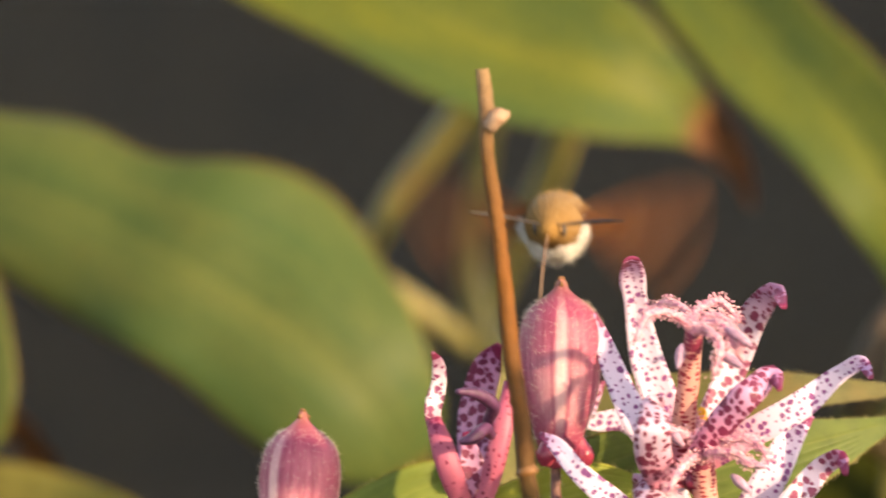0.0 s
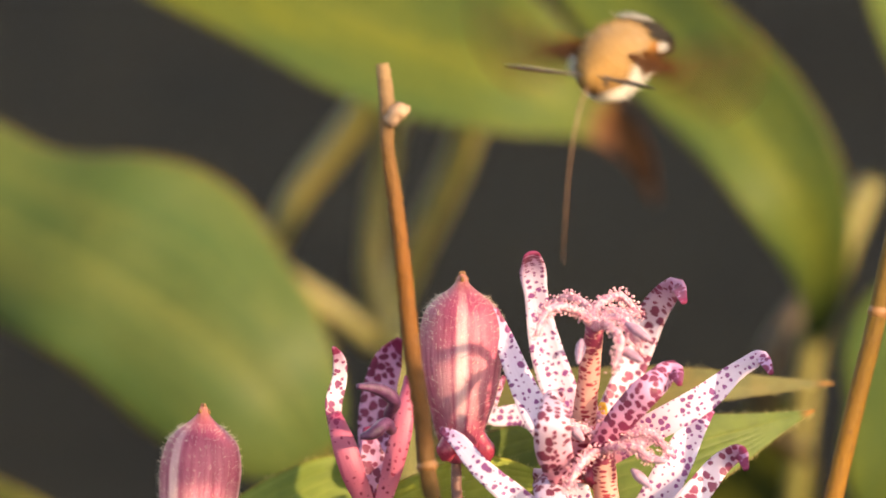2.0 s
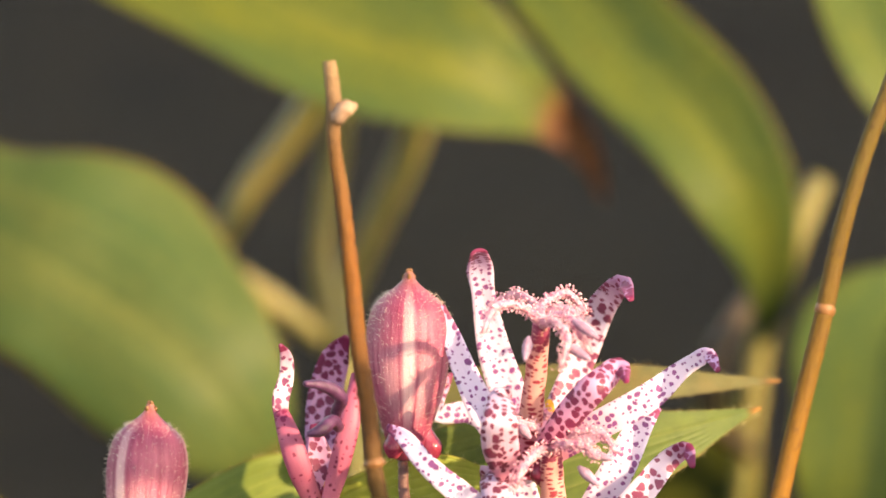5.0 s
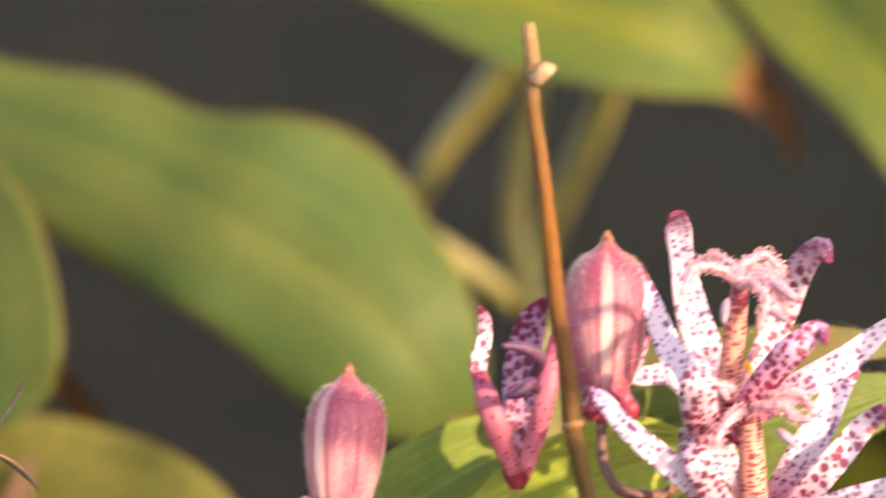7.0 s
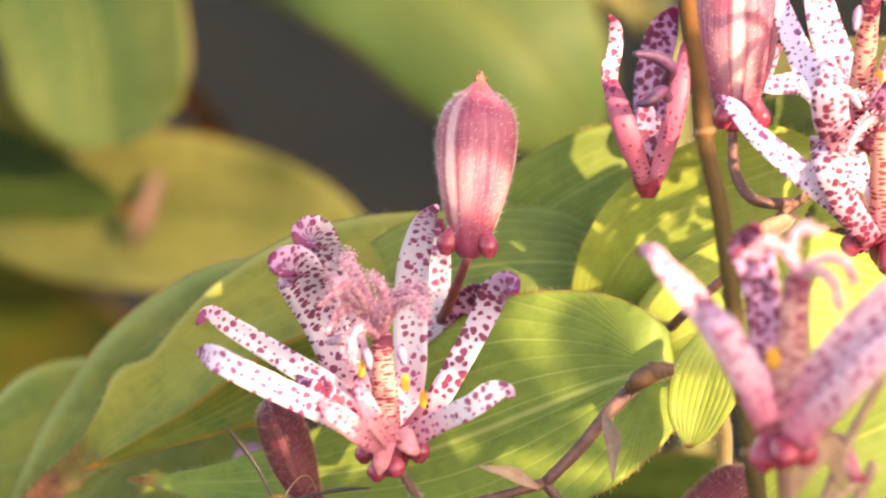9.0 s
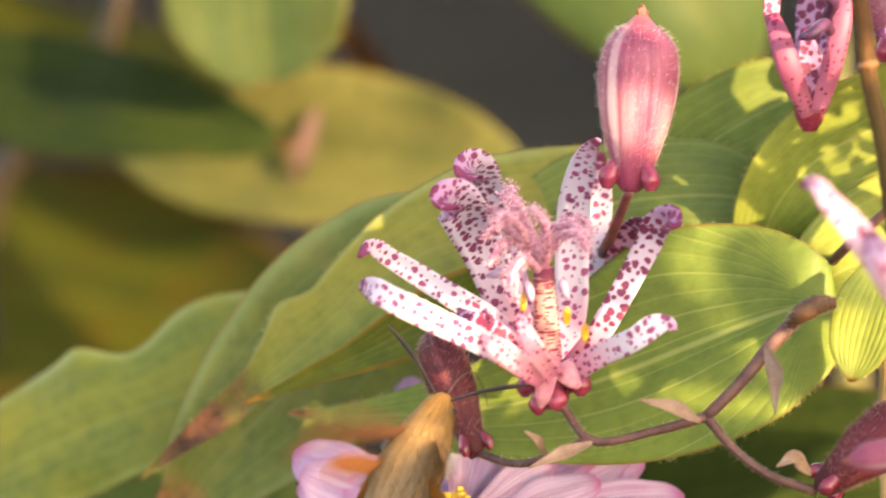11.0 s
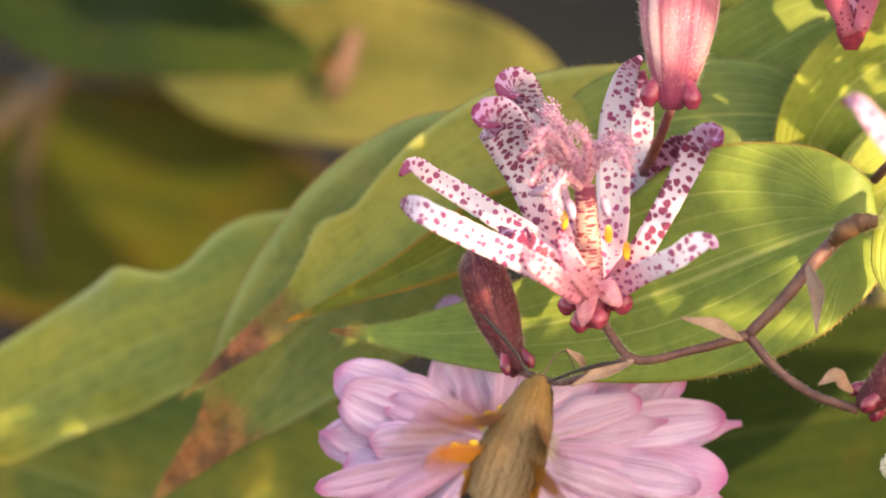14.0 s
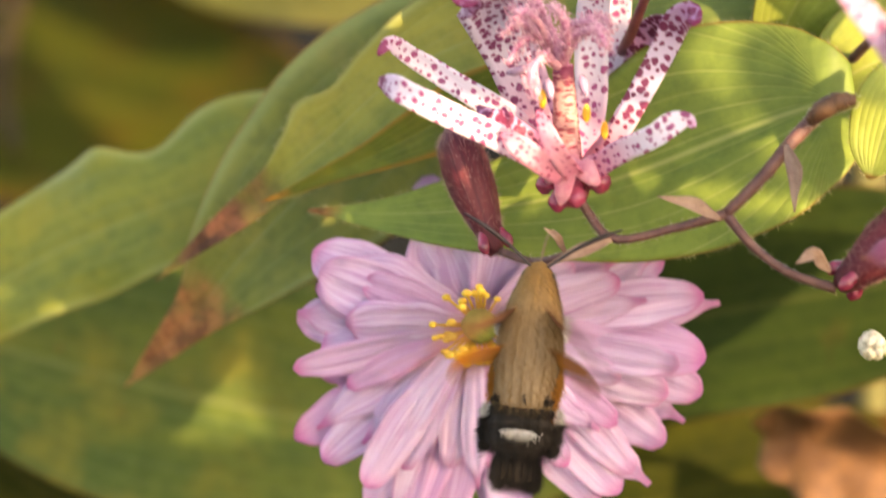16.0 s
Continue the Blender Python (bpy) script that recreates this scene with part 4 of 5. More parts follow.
    # half-open flower behind the dead stalk
    f = receptacle(p, (590, 890, 16), 34, [], label="half-open purple and pink toad lily flower")
    tepal(f, [(588, 895, 12, 28), (560, 830, 8, 42), (537, 760, 8, 40), (522, 716, 10, 26)], TEPAL_ROSE, seed=21, cup=-0.3)
    tepal(f, [(524, 740, 12, 22), (522, 700, 12, 30), (533, 650, 12, 26), (530, 615, 10, 20), (522, 600, 8, 8)], TEPAL_LILAC, seed=22)
    tepal(f, [(600, 880, 20, 40), (598, 780, 24, 64), (605, 670, 24, 60), (625, 610, 22, 44), (640, 585, 20, 12)], TEPAL_DARK, seed=23)
    tepal(f, [(605, 890, 10, 28), (630, 800, 6, 38), (648, 720, 6, 34), (654, 650, 8, 12)], TEPAL_ROSE, seed=24, cup=-0.3)
    tepal(f, [(595, 890, 14, 30), (590, 800, 14, 50), (580, 740, 14, 12)], TEPAL_DARK, seed=25)
    for pts in ([(620, 720, 4), (628, 690, 0), (600, 672, -2), (565, 668, -4)], [(625, 745, 4), (612, 735, 0), (590, 752, -2), (570, 758, -2)]):
        stalk("style_arm", f, pts, [20, 24, 22, 10], PURPLE_ARM, round_=8)
    dab(f, (606, 850, 10), 16, 26, YELLOW)
    # large open flower
    f = receptacle(p, (135, 1372, -2), 44, [(88, 1380, -2, 38), (110, 1412, -8, 36), (142, 1404, -10, 38), (184, 1376, -6, 44)], label="fully open white toad lily flower densely spotted purple")
    tepal(f, [(110, 1352, -4, 40), (40, 1312, -12, 46), (-60, 1264, -18, 47), (-150, 1220, -20, 45), (-190, 1200, -18, 38), (-206, 1194, -14, 16)], seed=31, cup=0.22)
    tepal(f, [(100, 1330, 2, 40), (40, 1270, 0, 46), (-60, 1205, 0, 42), (-150, 1150, -2, 36), (-190, 1128, -6, 28), (-208, 1146, -10, 10)], seed=32, cup=0.25)
    tepal(f, [(105, 1350, 8, 46), (58, 1240, 8, 70), (12, 1130, 6, 82), (-22, 1070, 0, 88), (-40, 1046, -6, 86), (-54, 1044, -10, 70), (-62, 1060, -13, 38)], TEPAL_LILAC, seed=33, cup=0.2, ripple=0.12)
    tepal(f, [(115, 1340, 16, 40), (60, 1180, 20, 62), (25, 1060, 18, 66), (8, 1002, 10, 70), (-4, 988, 4, 72), (-16, 992, -1, 62), (-24, 1008, -4, 34)], TEPAL_LILAC, seed=34, ripple=0.14)
    tepal(f, [(150, 1345, 8, 46), (168, 1240, 12, 58), (170, 1120, 12, 60), (180, 1015, 8, 54), (202, 955, 2, 34), (216, 938, -4, 12)], seed=35, cup=0.25)
    tepal(f, [(165, 1340, 18, 40), (200, 1200, 22, 48), (216, 1090, 22, 46), (220, 1000, 20, 36), (222, 960, 18, 10)], seed=36)
    tepal(f, [(160, 1350, 2, 40), (206, 1296, -2, 44), (255, 1215, -4, 45), (303, 1125, -6, 48), (328, 1080, -10, 50), (344, 1074, -13, 44), (354, 1092, -16, 22)], TEPAL_TIP, seed=37, cup=0.2, ripple=0.1)
    tepal(f, [(170, 1345, 16, 30), (230, 1220, 20, 40), (262, 1130, 18, 46), (290, 1090, 12, 38), (304, 1088, 8, 20), (308, 1105, 5, 8)], TEPAL_DARK, seed=38)
    tepal(f, [(155, 1360, -8, 40), (220, 1318, -14, 42), (280, 1290, -18, 42), (322, 1264, -18, 38), (342, 1264, -18, 24), (350, 1276, -18, 10)], seed=39, cup=0.2)
    tepal(f, [(140, 1362, -12, 34), (112, 1325, -17, 36), (88, 1280, -18, 30), (74, 1244, -16, 10)], TEPAL_OUT, seed=40, cup=0.3)
    tepal(f, [(80, 1300, -6, 20), (20, 1275, -8, 46), (-20, 1255, -10, 38), (-32, 1238, -6, 10)], TEPAL_DARK, seed=41, cup=-0.2)
    tepal(f, [(118, 1365, -13, 34), (70, 1330, -19, 44), (30, 1302, -21, 34), (6, 1286, -20, 8)], TEPAL_OUT, seed=42, cup=0.15)
    for line in ([(124, 1330, -11, 46), (122, 1352, -12.5, 44), (120, 1378, -12, 34), (116, 1402, -11, 22), (114, 1412, -10, 8)], [(150, 1335, -10, 44), (160, 1352, -11, 40), (172, 1366, -11, 28), (182, 1376, -10.5, 12)], [(106, 1338, -9, 40), (98, 1356, -9, 34), (92, 1372, -7.5, 12)]):
        tepal(f, line, SKIRT, seed=line[0][0], cup=-0.08, name="tepal_base")
    style_crown(f, (128, 1345, -4), (118, 1165, -6), 50,
                [[(116, 1170, -6), (90, 1125, -8), (50, 1120, -10), (20, 1165, -12)], [(116, 1165, -6), (95, 1095, -4), (60, 1040, -2), (62, 1018, -2)], [(116, 1165, -6), (130, 1100, -4), (165, 1090, -6), (200, 1110, -10)],
                 [(116, 1170, -6), (145, 1115, -10), (180, 1105, -14), (196, 1135, -16)], [(112, 1170, -6), (80, 1150, -14), (62, 1190, -18), (72, 1222, -18)], [(116, 1165, -6), (100, 1110, -2), (50, 1080, 0), (20, 1060, 0)],
                 [(116, 1165, -6), (125, 1110, -12), (110, 1070, -14), (95, 1060, -14)], [(100, 1150, -6), (70, 1110, -10), (40, 1090, -12), (12, 1110, -14)], [(104, 1140, -6), (84, 1080, -8), (70, 1050, -10), (44, 1035, -10)],
                 [(96, 1130, -8), (70, 1085, -14), (50, 1070, -16), (30, 1085, -18)], [(120, 1150, -6), (150, 1090, -2), (180, 1080, 0), (202, 1092, -4)]],
                [((20, 1180, -12), (70, 1165, -12)), ((90, 1190, -14), (98, 1225, -16)), ((150, 1185, -12), (160, 1220, -14))])
    dab(f, (82, 1225, -14), 15, 36, YELLOW)
    dab(f, (160, 1250, -12), 16, 34, YELLOW)
    dab(f, (192, 1280, -10), 15, 36, YELLOW)


toad_lily()


def near_lily():
    """The shoot nearer the camera, out of focus."""
    p = thing("toad_lily", foot(830, 1500, -58), "toad lily shoot with a spent pink flower, close to the camera", "plant")
    f = receptacle(p, (815, 1350, -58), 46, [(790, 1385, -60, 56), (862, 1375, -58, 54), (828, 1380, -64, 50)], label="open pink toad lily flower with spotted tepals")
    tepal(f, [(812, 1340, -58, 60), (770, 1250, -62, 66), (690, 1130, -64, 56), (620, 1050, -64, 40), (585, 1015, -62, 24), (568, 1020, -60, 10)], TEPAL_NEAR, seed=51)
    tepal(f, [(800, 1320, -64, 50), (745, 1210, -68, 62), (700, 1130, -68, 50), (690, 1105, -64, 20)], TEPAL_NEAR, seed=52, cup=-0.3)
    tepal(f, [(815, 1330, -54, 50), (800, 1200, -52, 62), (782, 1060, -52, 66), (770, 985, -54, 60), (776, 970, -58, 20)], TEPAL_DARK, seed=53)
    tepal(f, [(830, 1340, -60, 60), (900, 1225, -66, 76), (980, 1130, -68, 70), (1060, 1050, -68, 50), (1110, 1000, -66, 12)], TEPAL_NEAR, seed=54)
    tepal(f, [(840, 1350, -64, 60), (920, 1270, -70, 62), (1010, 1180, -72, 52), (1090, 1120, -72, 20)], TEPAL_NEAR, seed=55, cup=-0.2)
    style_crown(f, (830, 1330, -60), (850, 1060, -60), 64,
                [[(850, 1060, -60), (820, 1010, -62), (790, 1000, -64), (770, 1030, -64)], [(850, 1060, -60), (890, 1030, -60), (930, 1035, -62), (950, 1075, -64)], [(850, 1060, -60), (840, 1000, -56), (860, 975, -54), (890, 985, -54)], [(850, 1060, -60), (880, 1050, -66), (910, 1070, -68), (925, 1120, -68)]], [])
    dab(f, (806, 1205, -62), 24, 40, YELLOW)
    stalk("stem", p, [(822, 1385, -58), (832, 1500, -56), (838, 1700, -54), foot(830, 1500, -58)], [22, 24, 26, 40], STEM, along=30)
    for base, tip, w in (((840, 1480, -42), (640, 1505, -44), 60), ((960, 1430, -48), (905, 1330, -48), 44)):
        bud(p, base, tip, w, BUD, SPUR, hair=0, label="small pink bud")
    leaf(p, [(930, 1440, -52, 4, 4), (900, 1360, -54, 22, 26), (860, 1400, -56, 20, 20), (830, 1470, -56, 3, 3)], DRY, name="bract", label="dry tan bract", along=16, across=6)
    stalk("branch", p, [(836, 1620, -54), (895, 1460, -52), (955, 1320, -50), (1000, 1240, -50)], [20, 20, 18, 14], DRY, hair=120)
    stalk("branch", p, [(836, 1640, -54), (925, 1520, -48), (985, 1390, -46)], [22, 26, 20], DRY)
    stalk("branch", p, [(833, 1530, -56), (900, 1460, -52), (960, 1425, -48)], [20, 18, 16], DRY)
    stalk("branch", p, [(833, 1560, -56), (850, 1500, -48), (838, 1478, -42)], [20, 18, 16], DRY)


near_lily()


# ---- dead stalks ----
def node_ring(parent, low, high, width):
    """The swollen ring at a joint of a stalk."""
    bm = bmesh.new()
    a, b = spot(*low), spot(*high)
    r = size(width, low[2]) / 2
    tube(bm, [a, a.lerp(b, 0.35), a.lerp(b, 0.65), b], [r * 0.9, r * 1.05, r * 1.02, r * 0.88], 8, 12, 0.12, low[0])
    part("node", bm, JOINT, parent)


def dead_stalks():
    p = thing("dead_stalk", foot(783, 1454, -25), "leafless dead brown stalk with a cut top", "stalk", "dead stalks")
    s = stalk("stalk", p, [foot(783, 1454, -25), (790, 1900, -27), (783, 1454, -28), (763, 1322, -28), (748, 1190, -28), (731, 1052, -28), (713, 930, -28), (691, 830, -28), (679, 720, -28), (661, 600, -28), (651, 500, -28), (640, 400, -28), (629, 320, -28), (617, 240, -28), (617, 170, -28), (609, 98, -28)],
              [34, 33, 32, 32, 31, 32, 31, 30, 30, 29, 28, 26, 26, 24, 27, 23], STALK, along=150, round_=14, rough=0.22)
    bm = bmesh.new()
    tube(bm, [spot(618, 200, -28), spot(628, 192, -29), spot(638, 180, -29), spot(645, 168, -29)], [size(9), size(14), size(15), size(6)], 12, 10, 0.5, 3.0)
    tube(bm, [spot(640, 186, -29), spot(650, 180, -29), spot(656, 172, -29)], [size(9), size(8), size(3)], 6, 8, 0.5, 7.0)
    part("leaf_scar", bm, DRY, s, "pale knob where a leaf broke off")
    node_ring(s, (690, 815, -28), (687, 800, -28), 37)
    node_ring(s, (772, 1380, -28), (769, 1362, -28), 39)
    p = thing("dead_stalk", foot(1390, 900, -20), "leafless dead brown stalk, orange brown lower down", "stalk", "dead stalks")
    s = stalk("stalk", p, [foot(1390, 900, -20), (1330, 1250, -22), (1402, 882, -22), (1440, 720, -22), (1480, 560, -22), (1515, 400, -22), (1560, 250, -22), (1620, 90, -22), (1660, -40, -22)], [36, 34, 33, 33, 33, 32, 30, 28, 26], STALK_GOLD, along=70, round_=12, rough=0.06)
    node_ring(s, (1484, 545, -22), (1488, 527, -22), 37)
    node_ring(s, (1373, 1025, -22), (1377, 1007, -22), 38)


dead_stalks()


# ---- added plant, unseen on the sunny side ----
def added_shade_plant():
    """An unseen plant added towards the sun, shaped to shade the lower blooms."""
    away = SUN * 0.352
    p = thing("broadleaf_plant", Vector((0, 0, 0)), "unseen broad-leaved plant added to shade the lower blooms", "plant")
    root = foot(700, 1500, 20)
    root.z -= away.z
    hub = (640, 1500, 20)
    stalk("stem", p, [root, hub, (600, 1180, 20)], [40, 26, 20], STEM_GREEN, along=20)
    for line in ([(600, 1180, 20, 4, 4), (500, 1060, 20, 8, 8), (400, 985, 20, 60, 95), (280, 965, 20, 80, 115), (180, 960, 20, 66, 95), (60, 925, 20, 52, 52), (-70, 895, 20, 60, 60), (-190, 865, 20, 4, 4)],
                 [(600, 1180, 20, 4, 4), (430, 1120, 20, 6, 6), (330, 1112, 20, 6, 6), (290, 1120, 20, 50, 45), (200, 1140, 20, 80, 70), (0, 1165, 22, 140, 95), (-220, 1180, 24, 152, 150), (-430, 1200, 26, 105, 100), (-600, 1220, 28, 4, 4)],
                 [(630, 1480, 20, 6, 6), (440, 1460, 20, 8, 8), (350, 1410, 20, 25, 50), (275, 1335, 20, 60, 115), (195, 1255, 20, 110, 125), (90, 1190, 20, 90, 95), (10, 1150, 20, 4, 4)],
                 [(610, 1400, 20, 4, 4), (490, 1320, 20, 6, 6), (440, 1288, 20, 40, 40), (428, 1215, 20, 54, 54), (420, 1150, 20, 42, 42), (416, 1108, 20, 4, 4)],
                 [(630, 1480, 20, 4, 4), (330, 1500, 20, 6, 6), (60, 1500, 20, 30, 30), (-80, 1490, 20, 62, 66), (-190, 1480, 20, 55, 60), (-320, 1540, 20, 50, 50), (-460, 1585, 20, 4, 4)],
                 [(630, 1490, 20, 10, 10), (420, 1560, 24, 80, 50), (260, 1600, 26, 130, 110), (110, 1620, 28, 150, 195), (-60, 1660, 29, 150, 175), (-220, 1690, 30, 150, 165), (-500, 1730, 32, 100, 110), (-700, 1760, 34, 4, 4)],
                 [(640, 1500, 20, 20, 20), (560, 1700, 24, 130, 130), (380, 1850, 28, 150, 150), (120, 1960, 30, 120, 120), (-100, 2040, 32, 4, 4)],
                 [(640, 1500, 20, 4, 4), (500, 1640, 20, 80, 80), (320, 1710, 20, 105, 105), (120, 1750, 20, 90, 90), (-60, 1790, 20, 4, 4)],
                 [(640, 1510, 20, 4, 4), (420, 1780, 22, 20, 20), (140, 1870, 24, 120, 120), (-140, 1900, 26, 150, 150), (-420, 1920, 28, 120, 120), (-640, 1930, 30, 4, 4)],
                 [(640, 1500, 20, 20, 20), (860, 1560, 18, 120, 120), (1120, 1580, 16, 150, 150), (1400, 1620, 14, 110, 110), (1600, 1660, 12, 4, 4)],
                 [(640, 1480, 20, 4, 4), (652, 1400, 20, 60, 60), (700, 1310, 20, 120, 120), (790, 1245, 20, 105, 110), (910, 1200, 20, 4, 4)],
                 [(600, 1300, 20, 6, 6), (100, 1225, 22, 10, 10), (-420, 1240, 24, 14, 14), (-640, 1330, 26, 90, 90), (-820, 1400, 27, 115, 115), (-980, 1450, 28, 90, 90), (-1150, 1540, 30, 4, 4)]):
        leaf(p, line, GREEN, tilt=0, cup=0.1, ripple=0.05, seed=line[1][0] * 0.01)
    p.location = p.location + away


added_shade_plant()


# ---- the anemone ----
def anemone_materials():
    n = Nodes("anemone_petal")
    x, y, _ = n.split(n.uv("unit"))
    streak = n.noise(n.node("CombineXYZ", {0: n.math("MULTIPLY", x, 26.0), 1: n.math("MULTIPLY", y, 1.6), 2: n.math("MULTIPLY", n.chance(), 40.0)}).outputs[0], 1.0, 4.0, 0.6)
    cloud = n.noise(n.uv("metric"), 140.0, 3.0)
    base = n.mix(n.step(streak, 0.40, 0.62), (0.88, 0.68, 0.84), (0.68, 0.40, 0.62))
    base = n.mix(n.math("MULTIPLY", n.step(cloud, 0.4, 0.75), 0.55), base, (0.90, 0.78, 0.90))
    base = n.mix(n.math("MULTIPLY", n.step(n.math("ADD", y, n.math("MULTIPLY", cloud, 0.2)), 0.74, 1.08), n.math("ADD", n.math("MULTIPLY", n.chance(), 0.55), 0.42)), base, (0.72, 0.15, 0.42))
    base = n.mix(n.math("MULTIPLY", n.step(n.math("ADD", n.chance(), n.math("MULTIPLY", cloud, 0.2)), 0.86, 0.97), 0.4), base, (0.74, 0.30, 0.56))
    rim = n.step(n.math("ABSOLUTE", n.math("SUBTRACT", x, 0.5)), 0.38, 0.5)
    base = n.mix(n.math("MULTIPLY", rim, n.math("MULTIPLY", n.step(y, 0.3, 0.9), 0.45)), base, (0.70, 0.20, 0.46))
    petal = n.finish(base, 0.5, streak, 0.8, 0.0007, 0.36, gloss=0.35)
    return petal


def anemone():
    petal = anemone_materials()
    heart = (-28, 1628, 20)
    p = thing("anemone", foot(-28, 1628, 30), "double pink Japanese anemone in full bloom with a yellow centre", "flower")
    stalk("stem", p, [(-28, 1628, 24), (-10, 1760, 34), (20, 2000, 40), foot(-28, 1628, 30)], [34, 30, 32, 50], STEM_GREEN, along=30)
    rng = random.Random(5)
    # way of each petal in degrees, its length, width and layer (0 outermost), and the lean of its tip towards the viewer
    whorls = [(158, 326, 96, 0, 4), (150, 258, 84, 1, 2), (164, 300, 84, 1, 6), (168, 300, 104, 1, 5), (176, 326, 92, 0, 4), (183, 312, 88, 1, 3), (188, 286, 84, 1, 2), (194, 342, 52, 2, 6), (200, 300, 84, 0, 1),
              (207, 330, 64, 1, 2), (213, 388, 74, 0, 4), (220, 372, 80, 1, 4), (228, 352, 74, 2, 3), (236, 384, 92, 0, 4), (245, 362, 84, 1, 4), (255, 370, 90, 0, 4), (265, 352, 84, 1, 3), (275, 366, 92, 0, 4), (286, 352, 86, 1, 3),
              (297, 376, 88, 0, 4), (306, 388, 80, 1, 3), (314, 398, 88, 0, 4), (322, 376, 78, 1, 2), (329, 390, 86, 0, 3), (336, 356, 80, 1, 2), (342, 384, 84, 0, 2), (348, 362, 66, 2, 9), (350, 410, 96, 0, 5), (357, 404, 90, 1, 5),
              (4, 412, 78, 0, 4), (9, 402, 76, 1, 4), (14, 346, 84, 0, 3), (18, 330, 76, 1, 3), (30, 258, 96, 1, 2), (52, 205, 100, 0, 2), (78, 180, 104, 1, 2), (106, 180, 104, 0, 2), (126, 212, 100, 0, 2)]
    whorls += [(w, l, d, 2, 3) for w, l, d in ((158, 222, 70), (173, 236, 78), (203, 262, 52), (218, 284, 54), (231, 262, 50), (241, 292, 52), (252, 258, 56), (263, 280, 50), (274, 262, 58), (289, 282, 54), (301, 295, 58), (312, 270, 56), (326, 300, 58), (338, 268, 58), (355, 300, 62), (6, 288, 66), (20, 262, 72), (40, 200, 80))]
    for k, (w, long, wide, layer, lean) in enumerate(whorls):
        a = radians(w)
        cu, cv = math.cos(a), -math.sin(a)
        bend, line = rng.uniform(-.13, .13), []
        blunt = k % 4 != 1
        for s, ws in ((0.12, 0.34), (0.28, 0.62), (0.45, 0.86), (0.60, 0.98), (0.74, 1.0), (0.86, 0.86 if blunt else 0.72), (0.93, 0.68 if blunt else 0.46), (0.975, 0.46 if blunt else 0.24), (1.0 + 0.04 * (not blunt), 0.12)):
            u = heart[0] + (cu - cv * bend * s) * long * s
            v = heart[1] + (cv + cu * bend * s) * long * s
            b = heart[2] + 8 - 2.6 * layer - 4 * math.sin(s * 2.6) - lean * s ** 3 * 0.6 + rng.uniform(-.25, .25) + 0.7 * (k % 3)
            line.append((u, v, b, (1.06 if layer < 2 else 1.0) * wide * ws * rng.uniform(0.88, 1.12)))
        tepal(p, line, petal, tilt=rng.uniform(-28, 28), cup=rng.uniform(-.1, .14), seed=k * 1.7, name="petal", twist=rng.uniform(-36, 36), ripple=0.09, pleat=rng.uniform(0.05, 0.10), across=14, thick=0.0003)
    bm = bmesh.new()
    ball(bm, spot(heart[0], heart[1], heart[2] - 8), size(33), (1, 0.8, 1), rings=10, seg=16)
    for v in bm.verts:
        v.co += (v.co - spot(heart[0], heart[1], heart[2] - 8)) * 0.16 * noise.noise(v.co * 3000)
    part("heart", bm, plain("green_heart", (0.14, 0.18, 0.03), (0.30, 0.32, 0.06), 900, 0.6, 0.8), p, "green domed centre")
    for k in range(46):
        a, l = rng.uniform(0, 2 * math.pi), rng.uniform(48, 88)
        bm = bmesh.new()
        tip = (heart[0] + math.cos(a) * l, heart[1] + math.sin(a) * l * 0.9, heart[2] - rng.uniform(8, 13))
        tube(bm, [spot(heart[0] + math.cos(a) * 30, heart[1] + math.sin(a) * 28, heart[2] - 5), spot(*tip)], [size(3), size(2.4)], 4, 5)
        ball(bm, spot(*tip), size(rng.uniform(6, 9)), (1.2, 0.8, 0.9), rings=5, seg=7)
        part("stamen", bm, POLLEN, p)
    # a second bloom, nearly hidden behind the leaf
    q = thing("anemone", foot(-120, 1400, 60), "pink anemone bloom mostly hidden behind a leaf", "flower")
    tepal(q, [(-100, 1500, 46, 40), (-112, 1430, 44, 66), (-118, 1385, 44, 60), (-120, 1362, 46, 20)], petal, name="petal", seed=3)
    tepal(q, [(-90, 1500, 50, 40), (-140, 1440, 48, 50), (-160, 1405, 48, 16)], petal, name="petal", seed=4)
    stalk("stem", q, [(-95, 1490, 50), (-80, 1650, 60), foot(-120, 1400, 60)], [24, 26, 30], STEM_GREEN, along=24)


anemone()


